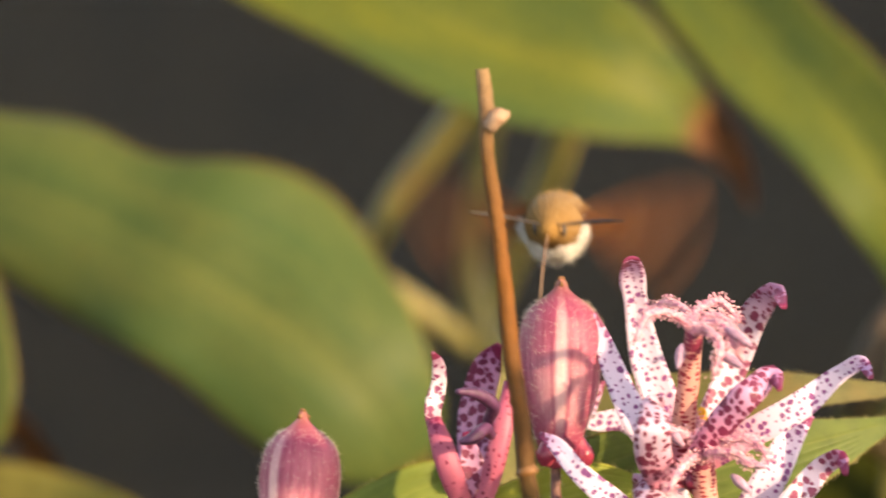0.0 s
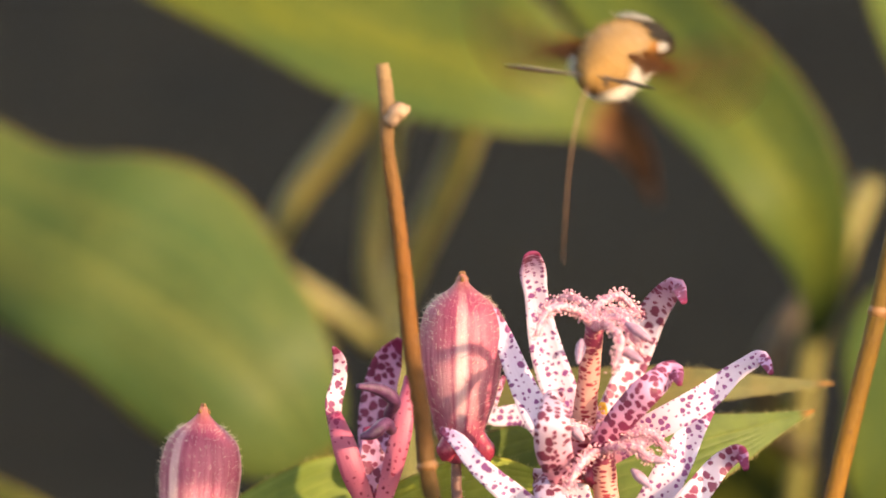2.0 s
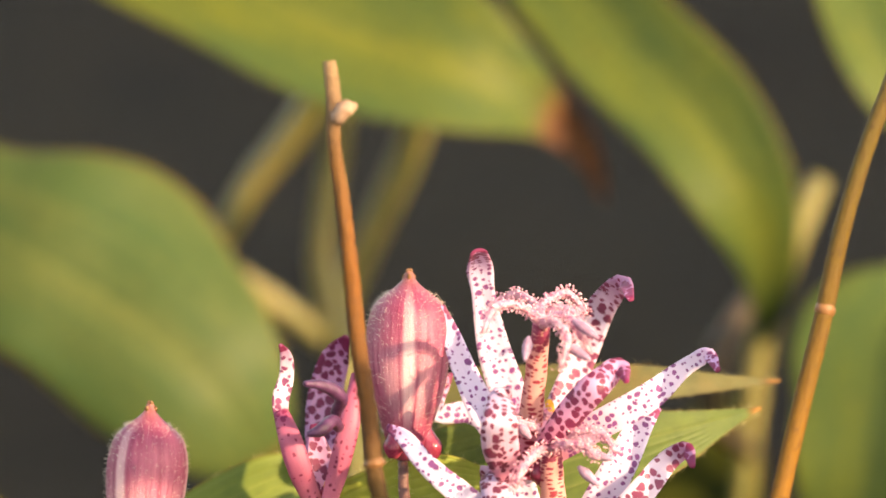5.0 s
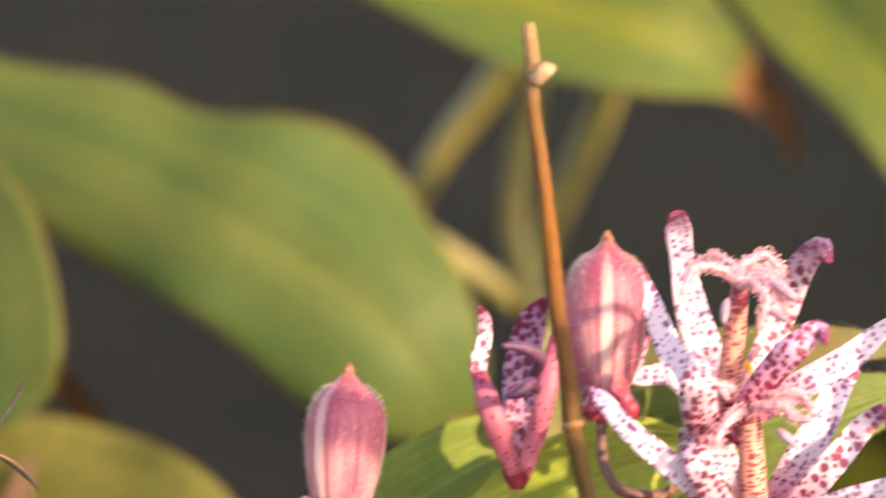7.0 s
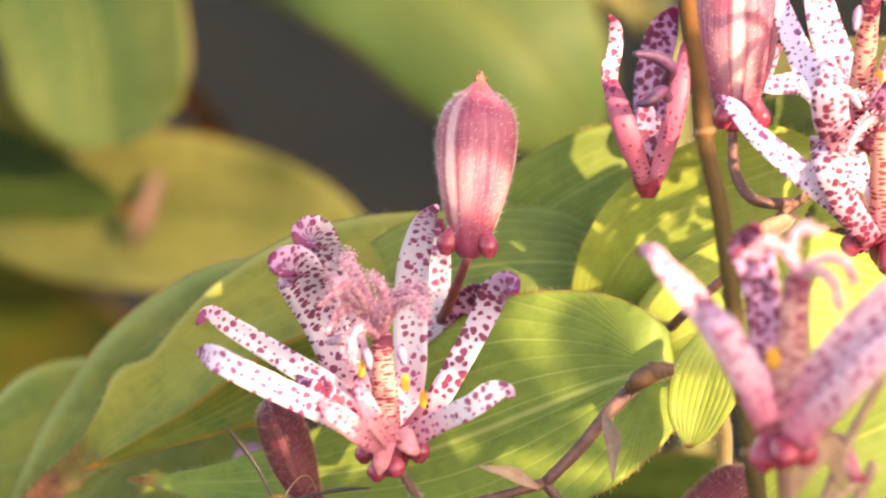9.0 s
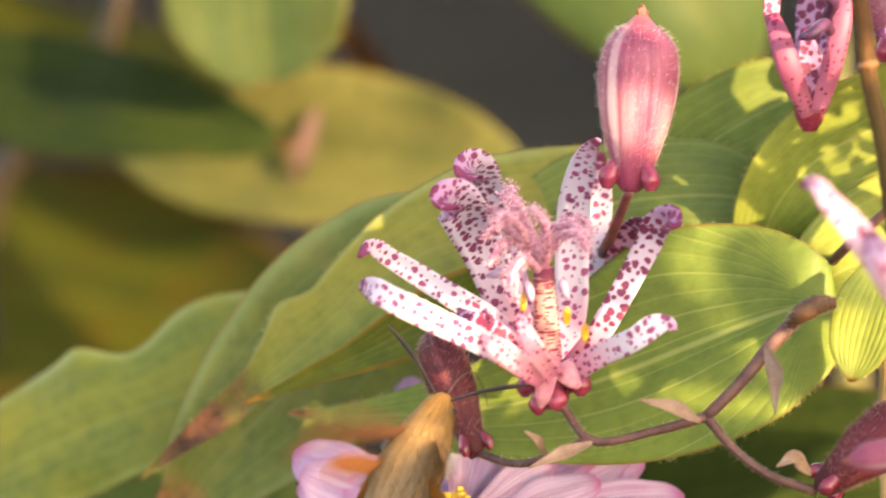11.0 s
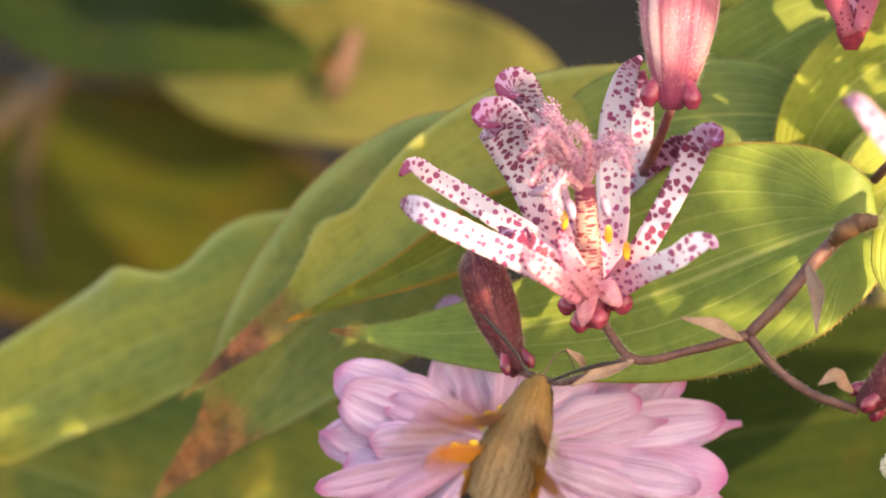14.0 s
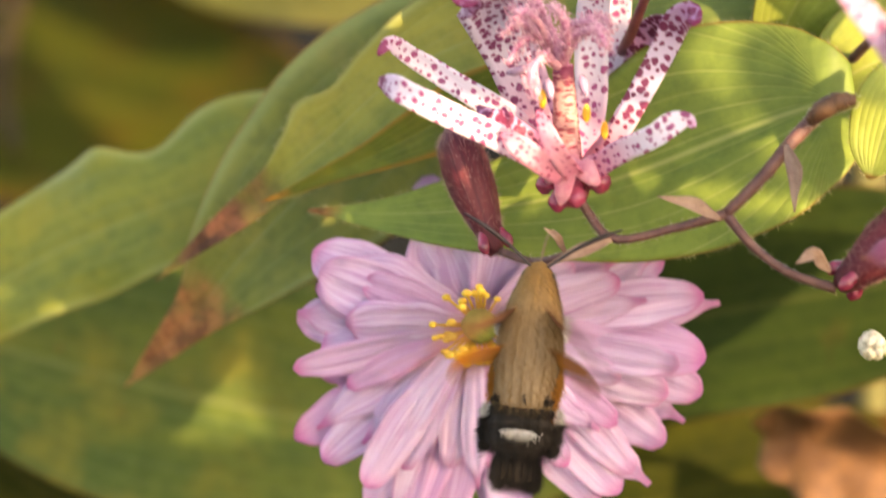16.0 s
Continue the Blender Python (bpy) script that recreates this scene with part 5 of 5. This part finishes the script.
# ---- small things ----
def small_things():
    p = thing("fallen_petal", spot(-290, 880, 234), "withered pink petal hanging on a leaf", "petal")
    leaf(p, [(-288, 876, 236, 8, 8), (-302, 922, 234, 17, 15), (-320, 972, 233, 19, 18), (-336, 1012, 235, 5, 5)], plain("withered_petal", (0.13, 0.065, 0.045), (0.20, 0.115, 0.085), 200, 0.6, lucent=0.2), name="petal", along=14, across=6, tilt=20, cup=0.3)
    p = thing("seed_head", foot(770, 1800, 2), "small round whitish seed head on a thin stalk", "seed head")
    bm = bmesh.new()
    rng = random.Random(3)
    c = spot(668, 1660, -4)
    for _ in range(60):
        d = Vector((rng.gauss(0, 1), rng.gauss(0, 1), rng.gauss(0, 1))).normalized()
        bmesh.ops.create_icosphere(bm, subdivisions=1, radius=size(9), matrix=Matrix.Translation(c + d * size(20)))
    part("head", bm, plain("seed_fluff", (0.42, 0.36, 0.22), (0.78, 0.72, 0.55), 800, 0.7), p)
    stalk("stem", p, [(680, 1672, -2), (740, 1700, 0), (770, 1800, 2), foot(770, 1800, 2)], [6, 7, 8, 14], STEM_GREEN)
    p = thing("dry_leaf", foot(850, 1900, 180), "curled dry brown leaf low behind the blooms", "leaf")
    leaf(p, [(478, 1838, 132, 40, 34), (530, 1850, 128, 90, 66), (610, 1868, 126, 104, 82), (700, 1890, 126, 84, 70), (840, 1920, 130, 5, 5)], BROWN, tilt=20, cup=0.5, ripple=0.2, name="blade")
    stalk("stem", p, [(838, 1918, 130), (850, 2000, 150), foot(850, 1900, 180)], [20, 24, 30], STEM_TAN)


small_things()


# ---- the hawk-moth: +y its head, +z its back, in millimetres ----
def hawk_moth():
    f = Nodes("tan_fur")
    strand = f.node("VectorMath", {0: f.place(), 1: (1, 0.15, 1)}, operation="MULTIPLY").outputs[0]
    tuft, hair = f.noise(strand, 600.0, 3.0), f.noise(strand, 4500.0, 4.0, 0.65)
    along = f.split(f.uv("unit"))[1]
    front = f.mix(f.step(hair, 0.3, 0.7), (0.18, 0.095, 0.028), (0.25, 0.138, 0.043))
    rear = f.mix(f.step(hair, 0.3, 0.7), (0.20, 0.135, 0.075), (0.26, 0.185, 0.108))
    coat = f.mix(f.step(f.math("ADD", along, f.math("MULTIPLY", tuft, 0.3)), 0.45, 0.95), front, rear)
    fur = f.finish(coat, 0.85, hair, 0.35, 0.0003, gloss=0.15)
    white = plain("white_fur", (0.50, 0.45, 0.38), (0.86, 0.84, 0.80), 700, 0.85, 0.9, 0.0004, stretch=(1, 0.2, 1), gloss=0.15)
    black = plain("black_fur", (0.010, 0.008, 0.006), (0.030, 0.022, 0.016), 500, 0.8, 0.9, 0.0004, stretch=(1, 0.2, 1), gloss=0.2)
    orange = plain("orange_scales", (0.42, 0.15, 0.02), (0.58, 0.25, 0.04), 500, 0.7, 0.5, lucent=0.35, stretch=(0.3, 1, 1))
    blur_scales = Nodes("hindwing")
    flecks = blur_scales.noise(blur_scales.place(), 900.0, 3.0)
    blur_scales.finish(blur_scales.mix(flecks, (0.22, 0.07, 0.01), (0.52, 0.21, 0.035)), 0.8, lucent=0.4, gloss=0.1)
    # Part transparent, to imitate the blur of the beating hindwing.
    solid = blur_scales.out.inputs[0].links[0].from_socket
    thin = blur_scales.node("BsdfTransparent")
    blur_scales.tree.links.new(blur_scales.node("MixShader", {0: 0.28, 1: solid, 2: thin.outputs[0]}).outputs[0], blur_scales.out.inputs[0])
    dark = plain("dark_chitin", (0.015, 0.010, 0.008), (0.04, 0.025, 0.018), 500, 0.35)
    tongue = plain("tongue", (0.12, 0.06, 0.030), (0.26, 0.15, 0.09), 130, 0.3)
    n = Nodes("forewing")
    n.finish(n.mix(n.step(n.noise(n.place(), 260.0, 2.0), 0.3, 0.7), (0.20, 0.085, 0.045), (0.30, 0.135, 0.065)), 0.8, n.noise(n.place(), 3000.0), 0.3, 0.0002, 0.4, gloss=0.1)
    # The forewing too is made see-through in place of its full wingbeat blur.
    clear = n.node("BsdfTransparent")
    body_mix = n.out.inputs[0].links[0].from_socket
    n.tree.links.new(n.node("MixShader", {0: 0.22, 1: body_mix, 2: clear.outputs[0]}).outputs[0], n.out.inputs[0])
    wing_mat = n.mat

    moth = tagged(new("hawk_moth"), "tan hummingbird hawk-moth with orange hindwings and black tail, hovering", "moth")
    moth.empty_display_size = 0.01
    rng = random.Random(9)

    def loft(name, stations, material, squash=1.0, label="", fluff=0, fur_len=0.9, arc=(0, 360)):
        """stations: (y, half width, z of the middle) in mm."""
        bm = bmesh.new()
        unit, metric = layers(bm)
        rows, roots = [], []
        for i, (yy, r, z) in enumerate(spline(stations, 26)):
            row = []
            for k in range(21):
                w = radians(arc[0] + (arc[1] - arc[0]) * k / 20)
                rr = max(0.05, r) * (1 + 0.05 * noise.noise(Vector((math.cos(w) * 2, math.sin(w) * 2, yy * 0.8))))
                q = Vector((math.cos(w) * rr, yy, z + math.sin(w) * rr * squash)) / 1000
                row.append((bm.verts.new(q), (k / 20, i / 26), (k / 20 * 0.01, i / 26 * 0.02)))
                roots.append((q, Vector((math.cos(w), -3.6, math.sin(w))).normalized()))
            rows.append(row)
        grid_faces(bm, rows, None, unit, metric)
        if arc == (0, 360):
            bmesh.ops.remove_doubles(bm, verts=bm.verts, dist=1e-6)
        for _ in range(fluff):
            i = rng.randrange(len(roots) - 22)
            q, way = roots[i]
            q = q.lerp(roots[i + 1 if (i + 1) % 21 else i][0], rng.random()).lerp(roots[i + 21][0], rng.random())
            way = (way + Vector((rng.gauss(0, .25), rng.gauss(0, .25), rng.gauss(0, .25)))).normalized()
            a = way.orthogonal().normalized() * 0.000026
            l = fur_len / 1000 * rng.uniform(0.5, 1.2)
            vs = [bm.verts.new(c) for c in (q + a, q - a, q + way * l)]
            f = bm.faces.new(vs)
            for loop in f.loops:
                loop[unit].uv = (0.5, 0.5)
        return part(name, bm, material, moth, label)

    def tuft(name, place, way, spread, material, count, long, label, wide=0.00006):
        """A clump of hair round a place, lying along a way, in mm."""
        bm = bmesh.new()
        unit, metric = layers(bm)
        for _ in range(count):
            q = (Vector(place) + Vector([rng.gauss(0, c) for c in spread])) / 1000
            d = (Vector(way).normalized() + Vector((rng.gauss(0, .3), rng.gauss(0, .3), rng.gauss(0, .3)))).normalized()
            a = d.orthogonal().normalized() * wide
            c = d.cross(a).normalized() * wide
            l = long / 1000 * rng.uniform(0.5, 1.15)
            vs = [bm.verts.new(p) for p in (q + a, q - a * 0.5 + c, q - a * 0.5 - c, q + d * l)]
            for t3 in ((0, 1, 3), (1, 2, 3), (2, 0, 3)):
                bm.faces.new([vs[i] for i in t3])
        return part(name, bm, material, moth, label)

    loft("head_and_thorax", [(13.7, 0.02, 0.2), (13.4, 0.9, 0.2), (12.4, 1.75, 0.2), (11, 2.4, 0.3), (9.4, 3.0, 0.4), (6.5, 3.9, 0.5), (2.5, 4.5, 0.5), (-1, 4.6, 0.3), (-4, 4.3, 0), (-6.4, 4.1, -0.3), (-7.2, 3.2, -0.4)], fur, 0.95, "tan furred head and thorax", 14000, 1.2)
    loft("belly", [(9.5, 1.5, -1.3), (7.5, 2.5, -1.4), (4, 3.5, -1.3), (0, 4.1, -0.9), (-3, 4.1, -0.6), (-6.4, 3.6, -0.6)], white, 1.0, "white furred underside", 7000, 1.9, arc=(178, 362))
    loft("abdomen", [(-5.9, 3.9, -0.3), (-6.7, 4.7, -0.4), (-7.7, 4.3, -0.4), (-8.7, 4.9, -0.5), (-9.7, 4.4, -0.5), (-10.8, 4.8, -0.6), (-11.9, 4.1, -0.6), (-12.8, 2.8, -0.7), (-13.4, 2.4, -0.7)], black, 0.8, "black abdomen end", 5000, 1.6)
    loft("tail_fan", [(-12.2, 2.3, -0.6), (-13.4, 2.9, -0.6), (-14.8, 3.2, -0.7), (-16.0, 2.9, -0.8), (-16.6, 1.6, -0.8)], black, 0.35, "black tail tuft", 5000, 2.2)
    tuft("tail_band", (0.3, -10.0, 3.35), (0, -1, 0.12), (0.85, 0.2, 0.08), white, 800, 1.2, "white dorsal band")
    tuft("dark_spot", (0.5, -4.9, 3.75), (0, -1, 0.1), (0.22, 0.4, 0.04), black, 60, 1.0, "dark spot on the back")
    tuft("dark_spot", (3.3, -5.3, 2.6), (0, -1, 0.1), (0.5, 0.3, 0.1), black, 110, 1.0, "dark spot on the back")
    tuft("dark_spot", (-3.3, -5.5, 2.6), (0, -1, 0.1), (0.4, 0.3, 0.1), black, 90, 1.0, "dark spot on the back")
    for s in (1, -1):
        tuft("side_tuft", (s * 4.7, -6.9, 0.2), (s * 0.7, -0.8, 0.3), (0.25, 0.4, 0.3), white, 260, 1.3, "white side tuft")
        tuft("breast_tuft", (s * 3.7, 4.6, -0.6), (s * 0.9, 0.1, 0.5), (0.25, 0.8, 0.7), white, 420, 1.7, "white tuft at the breast's side")
        for yy, r in ((-8.0, 4.5), (-9.6, 4.6), (-11.2, 4.4)):
            tuft("black_tuft", (s * r, yy, -0.3), (s * 0.75, -0.75, 0), (0.3, 0.45, 0.5), black, 420, 1.5, "black fringe tuft")
        tuft("flank_patch", (s * 4.2, -2.6, 0.5), (s * 0.35, -0.9, 0.15), (0.3, 1.3, 0.5), orange, 700, 1.5, "orange flank patch")
        bm = bmesh.new()
        ball(bm, Vector((s * 1.75, 11.4, 0.2)) / 1000, 0.00095, (0.7, 1, 1), rings=10, seg=14)
        part("eye", bm, dark, moth, "dark round eye")
        bm = bmesh.new()
        tube(bm, [Vector(q) / 1000 for q in ((s * 0.9, 12.6, 0.9), (s * 4.2, 15.2, 1.6), (s * 7.8, 17.4, 2.2), (s * 10.8, 18.8, 2.5))], [0.00016, 0.00024, 0.00033, 0.00012], 14, 6)
        part("antenna", bm, dark, moth, "dark clubbed antenna")
    bm = bmesh.new()
    tube(bm, [Vector(q) / 1000 for q in ((0, 13.2, -0.3), (0.1, 16.5, -2.5), (0.2, 19.0, -8), (0.3, 19.4, -16), (0.4, 18.4, -25))], [0.00015, 0.00013, 0.00012, 0.0001, 0.00007], 30, 6)
    part("proboscis", bm, tongue, moth, "long thin brown proboscis")
    wings = []
    for s in (1, -1):
        for name, hinge, outline, material in (
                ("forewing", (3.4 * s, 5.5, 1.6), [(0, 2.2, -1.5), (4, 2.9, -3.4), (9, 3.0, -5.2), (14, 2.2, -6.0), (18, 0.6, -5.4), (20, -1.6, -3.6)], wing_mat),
                ("hindwing", (3.3 * s, 0.5, 1.2), [(0, 1.2, -1.6), (2.5, 1.8, -3.4), (5, 1.6, -4.4), (7.2, 0.5, -3.9), (8.4, -1.2, -2.5)], blur_scales.mat)):
            bm = bmesh.new()
            unit, metric = layers(bm)
            tops = []
            lows = []
            for i, (x, lead, trail) in enumerate(spline(outline, 16)):
                ra, rb = [], []
                for k in range(7):
                    f = k / 6
                    yy = lead + (trail - lead) * f
                    z = 0.35 * math.sin(f * 3.1) + 0.01 * x
                    uvs = ((f, i / 16), (f * 0.006, x / 1000))
                    ra.append((bm.verts.new(Vector((s * x, yy, z + 0.05)) / 1000), *uvs))
                    rb.append((bm.verts.new(Vector((s * x, yy, z - 0.05)) / 1000), *uvs))
                tops.append(ra)
                lows.append(rb)
            grid_faces(bm, tops, None, unit, metric)
            grid_faces(bm, lows, None, unit, metric, True)
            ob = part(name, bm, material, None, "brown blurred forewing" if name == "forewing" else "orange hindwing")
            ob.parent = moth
            wings.append((ob, s, hinge, name))
    return moth, wings


MOTH, WINGS = hawk_moth()


def moth_pose(u, v, back, head, spine):
    """A pose with the head's tip at a point of the plan; head and spine are ways in the plan's axes: right, up, near."""
    y = (STAGE.to_3x3() @ Vector(head)).normalized()
    z = STAGE.to_3x3() @ Vector(spine)
    z = (z - y * z.dot(y)).normalized()
    m = Matrix((y.cross(z), y, z)).transposed().to_4x4()
    return Matrix.Translation(spot(u, v, back) - y * 0.0125) @ m


# ---- what moves ----
FLIGHT = [
    # seconds, plan u, v, back; way of the head; way of the back
    (0.0, 728, 385, 16, (-0.10, -0.10, 0.95), (0.05, 1, 0.1)), (0.2, 725, 330, 16, (-0.12, -0.12, 0.95), (0.1, 1, 0.1)),
    (0.4, 665, 282, 17, (0.0, -0.24, 0.9), (-0.1, 1, 0.2)), (0.5, 598, 284, 18, (0.24, -0.40, 0.85), (-0.1, 1, 0.3)),
    (0.6, 555, 262, 18, (0.44, -0.38, 0.7), (-0.1, 1, 0.3)), (0.8, 525, 235, 18, (0.55, -0.34, 0.65), (0, 1, 0.0)),
    (1.0, 545, 138, 18, (0.66, -0.30, 0.6), (0.1, 1, -0.3)), (1.2, 550, 60, 18, (0.72, -0.25, 0.5), (0.1, 1, -0.35)),
    (1.5, 680, 28, 18, (0.78, -0.22, 0.45), (0.1, 1, -0.3)), (1.8, 850, 62, 18, (0.5, -0.3, 0.7), (0, 1, -0.2)),
    (2.0, 978, 128, 16, (-0.30, -0.30, 0.85), (0.2, 1, -0.1)), (2.4, 1038, 220, 14, (-0.25, -0.16, 0.9), (0.2, 1, -0.1)),
    (2.5, 1020, 258, 14, (-0.22, -0.14, 0.9), (0.2, 1, -0.1)), (2.8, 988, 262, 14, (-0.06, -0.16, 0.97), (0.05, 1, 0.15)),
    (3.0, 966, 254, 14, (0.0, -0.14, 0.98), (0.0, 1, 0.15)), (3.2, 920, 252, 14, (0.02, -0.2, 0.95), (-0.1, 1, 0.2)),
    (3.5, 778, 222, 15, (0.28, -0.35, 0.85), (-0.05, 1, 0.35)), (3.7, 668, 225, 16, (0.5, -0.35, 0.75), (0, 1, 0.3)),
    (4.1, 380, -60, 10, (0.2, 0.2, 0.9), (0.1, 1, -0.1)), (4.6, -150, -350, -40, (-0.7, 0.1, 0.7), (0.1, 1, 0.1)),
    (5.2, -700, -300, -80, (-0.95, -0.2, 0.2), (0, 1, 0.3)), (5.8, -1000, 250, -70, (-0.6, -0.5, -0.5), (0, 0.8, 0.5)),
    (6.3, -850, 700, -40, (0.5, -0.2, -0.8), (0, 0.8, 0.5)), (6.8, -420, 830, -18, (0.95, -0.1, -0.2), (-0.1, 0.8, 0.5)),
    (7.0, -350, 852, -14, (0.95, 0.05, -0.15), (-0.1, 0.7, 0.7)), (7.3, -410, 930, -12, (0.75, 0.5, -0.15), (-0.2, 0.5, 0.8)),
    (7.6, -390, 1080, -12, (0.4, 0.85, -0.2), (-0.1, 0.3, 0.9)), (8.0, -270, 1262, -12, (0.3, 0.9, -0.25), (-0.1, 0.2, 0.95)),
    (8.4, -190, 1382, -12, (0.32, 0.9, -0.25), (-0.1, 0.2, 0.95)), (8.6, -145, 1425, -12, (0.36, 0.88, -0.25), (-0.1, 0.2, 0.95)),
    (9.0, -62, 1464, -11, (0.40, 0.86, -0.25), (-0.1, 0.2, 0.95)), (9.5, -80, 1442, -10, (0.40, 0.87, -0.25), (-0.1, 0.2, 0.95)),
    (10.0, -69, 1408, -9, (0.40, 0.88, -0.22), (-0.12, 0.2, 0.95)),
    (10.2, -53, 1394, -9, (0.40, 0.88, -0.22), (-0.12, 0.2, 0.95)), (11.2, -60, 1404, -9, (0.40, 0.88, -0.22), (-0.12, 0.2, 0.95)),
    (12.3, -53, 1424, -9, (0.40, 0.88, -0.22), (-0.12, 0.2, 0.95)), (12.5, -38, 1494, -9, (0.42, 0.87, -0.22), (-0.12, 0.2, 0.95)),
    (13.0, -10, 1512, -9, (0.36, 0.9, -0.22), (-0.1, 0.2, 0.95)), (13.5, 10, 1508, -9, (0.33, 0.9, -0.22), (-0.1, 0.2, 0.95)),
    (14.0, 38, 1515, -9, (0.32, 0.9, -0.22), (-0.1, 0.2, 0.95)), (14.5, 47, 1496, -9, (0.26, 0.93, -0.2), (-0.1, 0.2, 0.95)),
    (15.0, 48, 1512, -9, (0.2, 0.95, -0.2), (-0.1, 0.2, 0.95)), (15.5, 95, 1498, -9, (0.27, 0.93, -0.2), (-0.1, 0.2, 0.95)),
    (16.0, 77, 1528, -9, (0.11, 0.97, -0.18), (-0.05, 0.2, 0.95))]


def motions():
    walk(MOTH, [(t, moth_pose(u, v, b, head, spine)) for t, u, v, b, head, spine in FLIGHT])
    for ob, side, hinge, name in WINGS:
        rows = []
        for i in range(481):
            t = i / 30
            beat = (0, 0.8, -0.5, 0.5, -0.8)[i % 5]
            blend = min(1, max(0, (t - 5) / 2))
            lift = -6 + (76 if name == "forewing" else 54) * blend + beat * ((66 - 40 * blend) if name == "forewing" else 58)
            sweep = (-14 if name == "forewing" else -8) + beat * 30
            m = pose(*(c / 1000 for c in hinge)) @ Matrix.Rotation(radians(-side * lift), 4, "Y") @ Matrix.Rotation(radians(side * sweep), 4, "Z") @ Matrix.Rotation(radians(52), 4, "X")
            rows.append((t, m))
        walk(ob, rows)


motions()
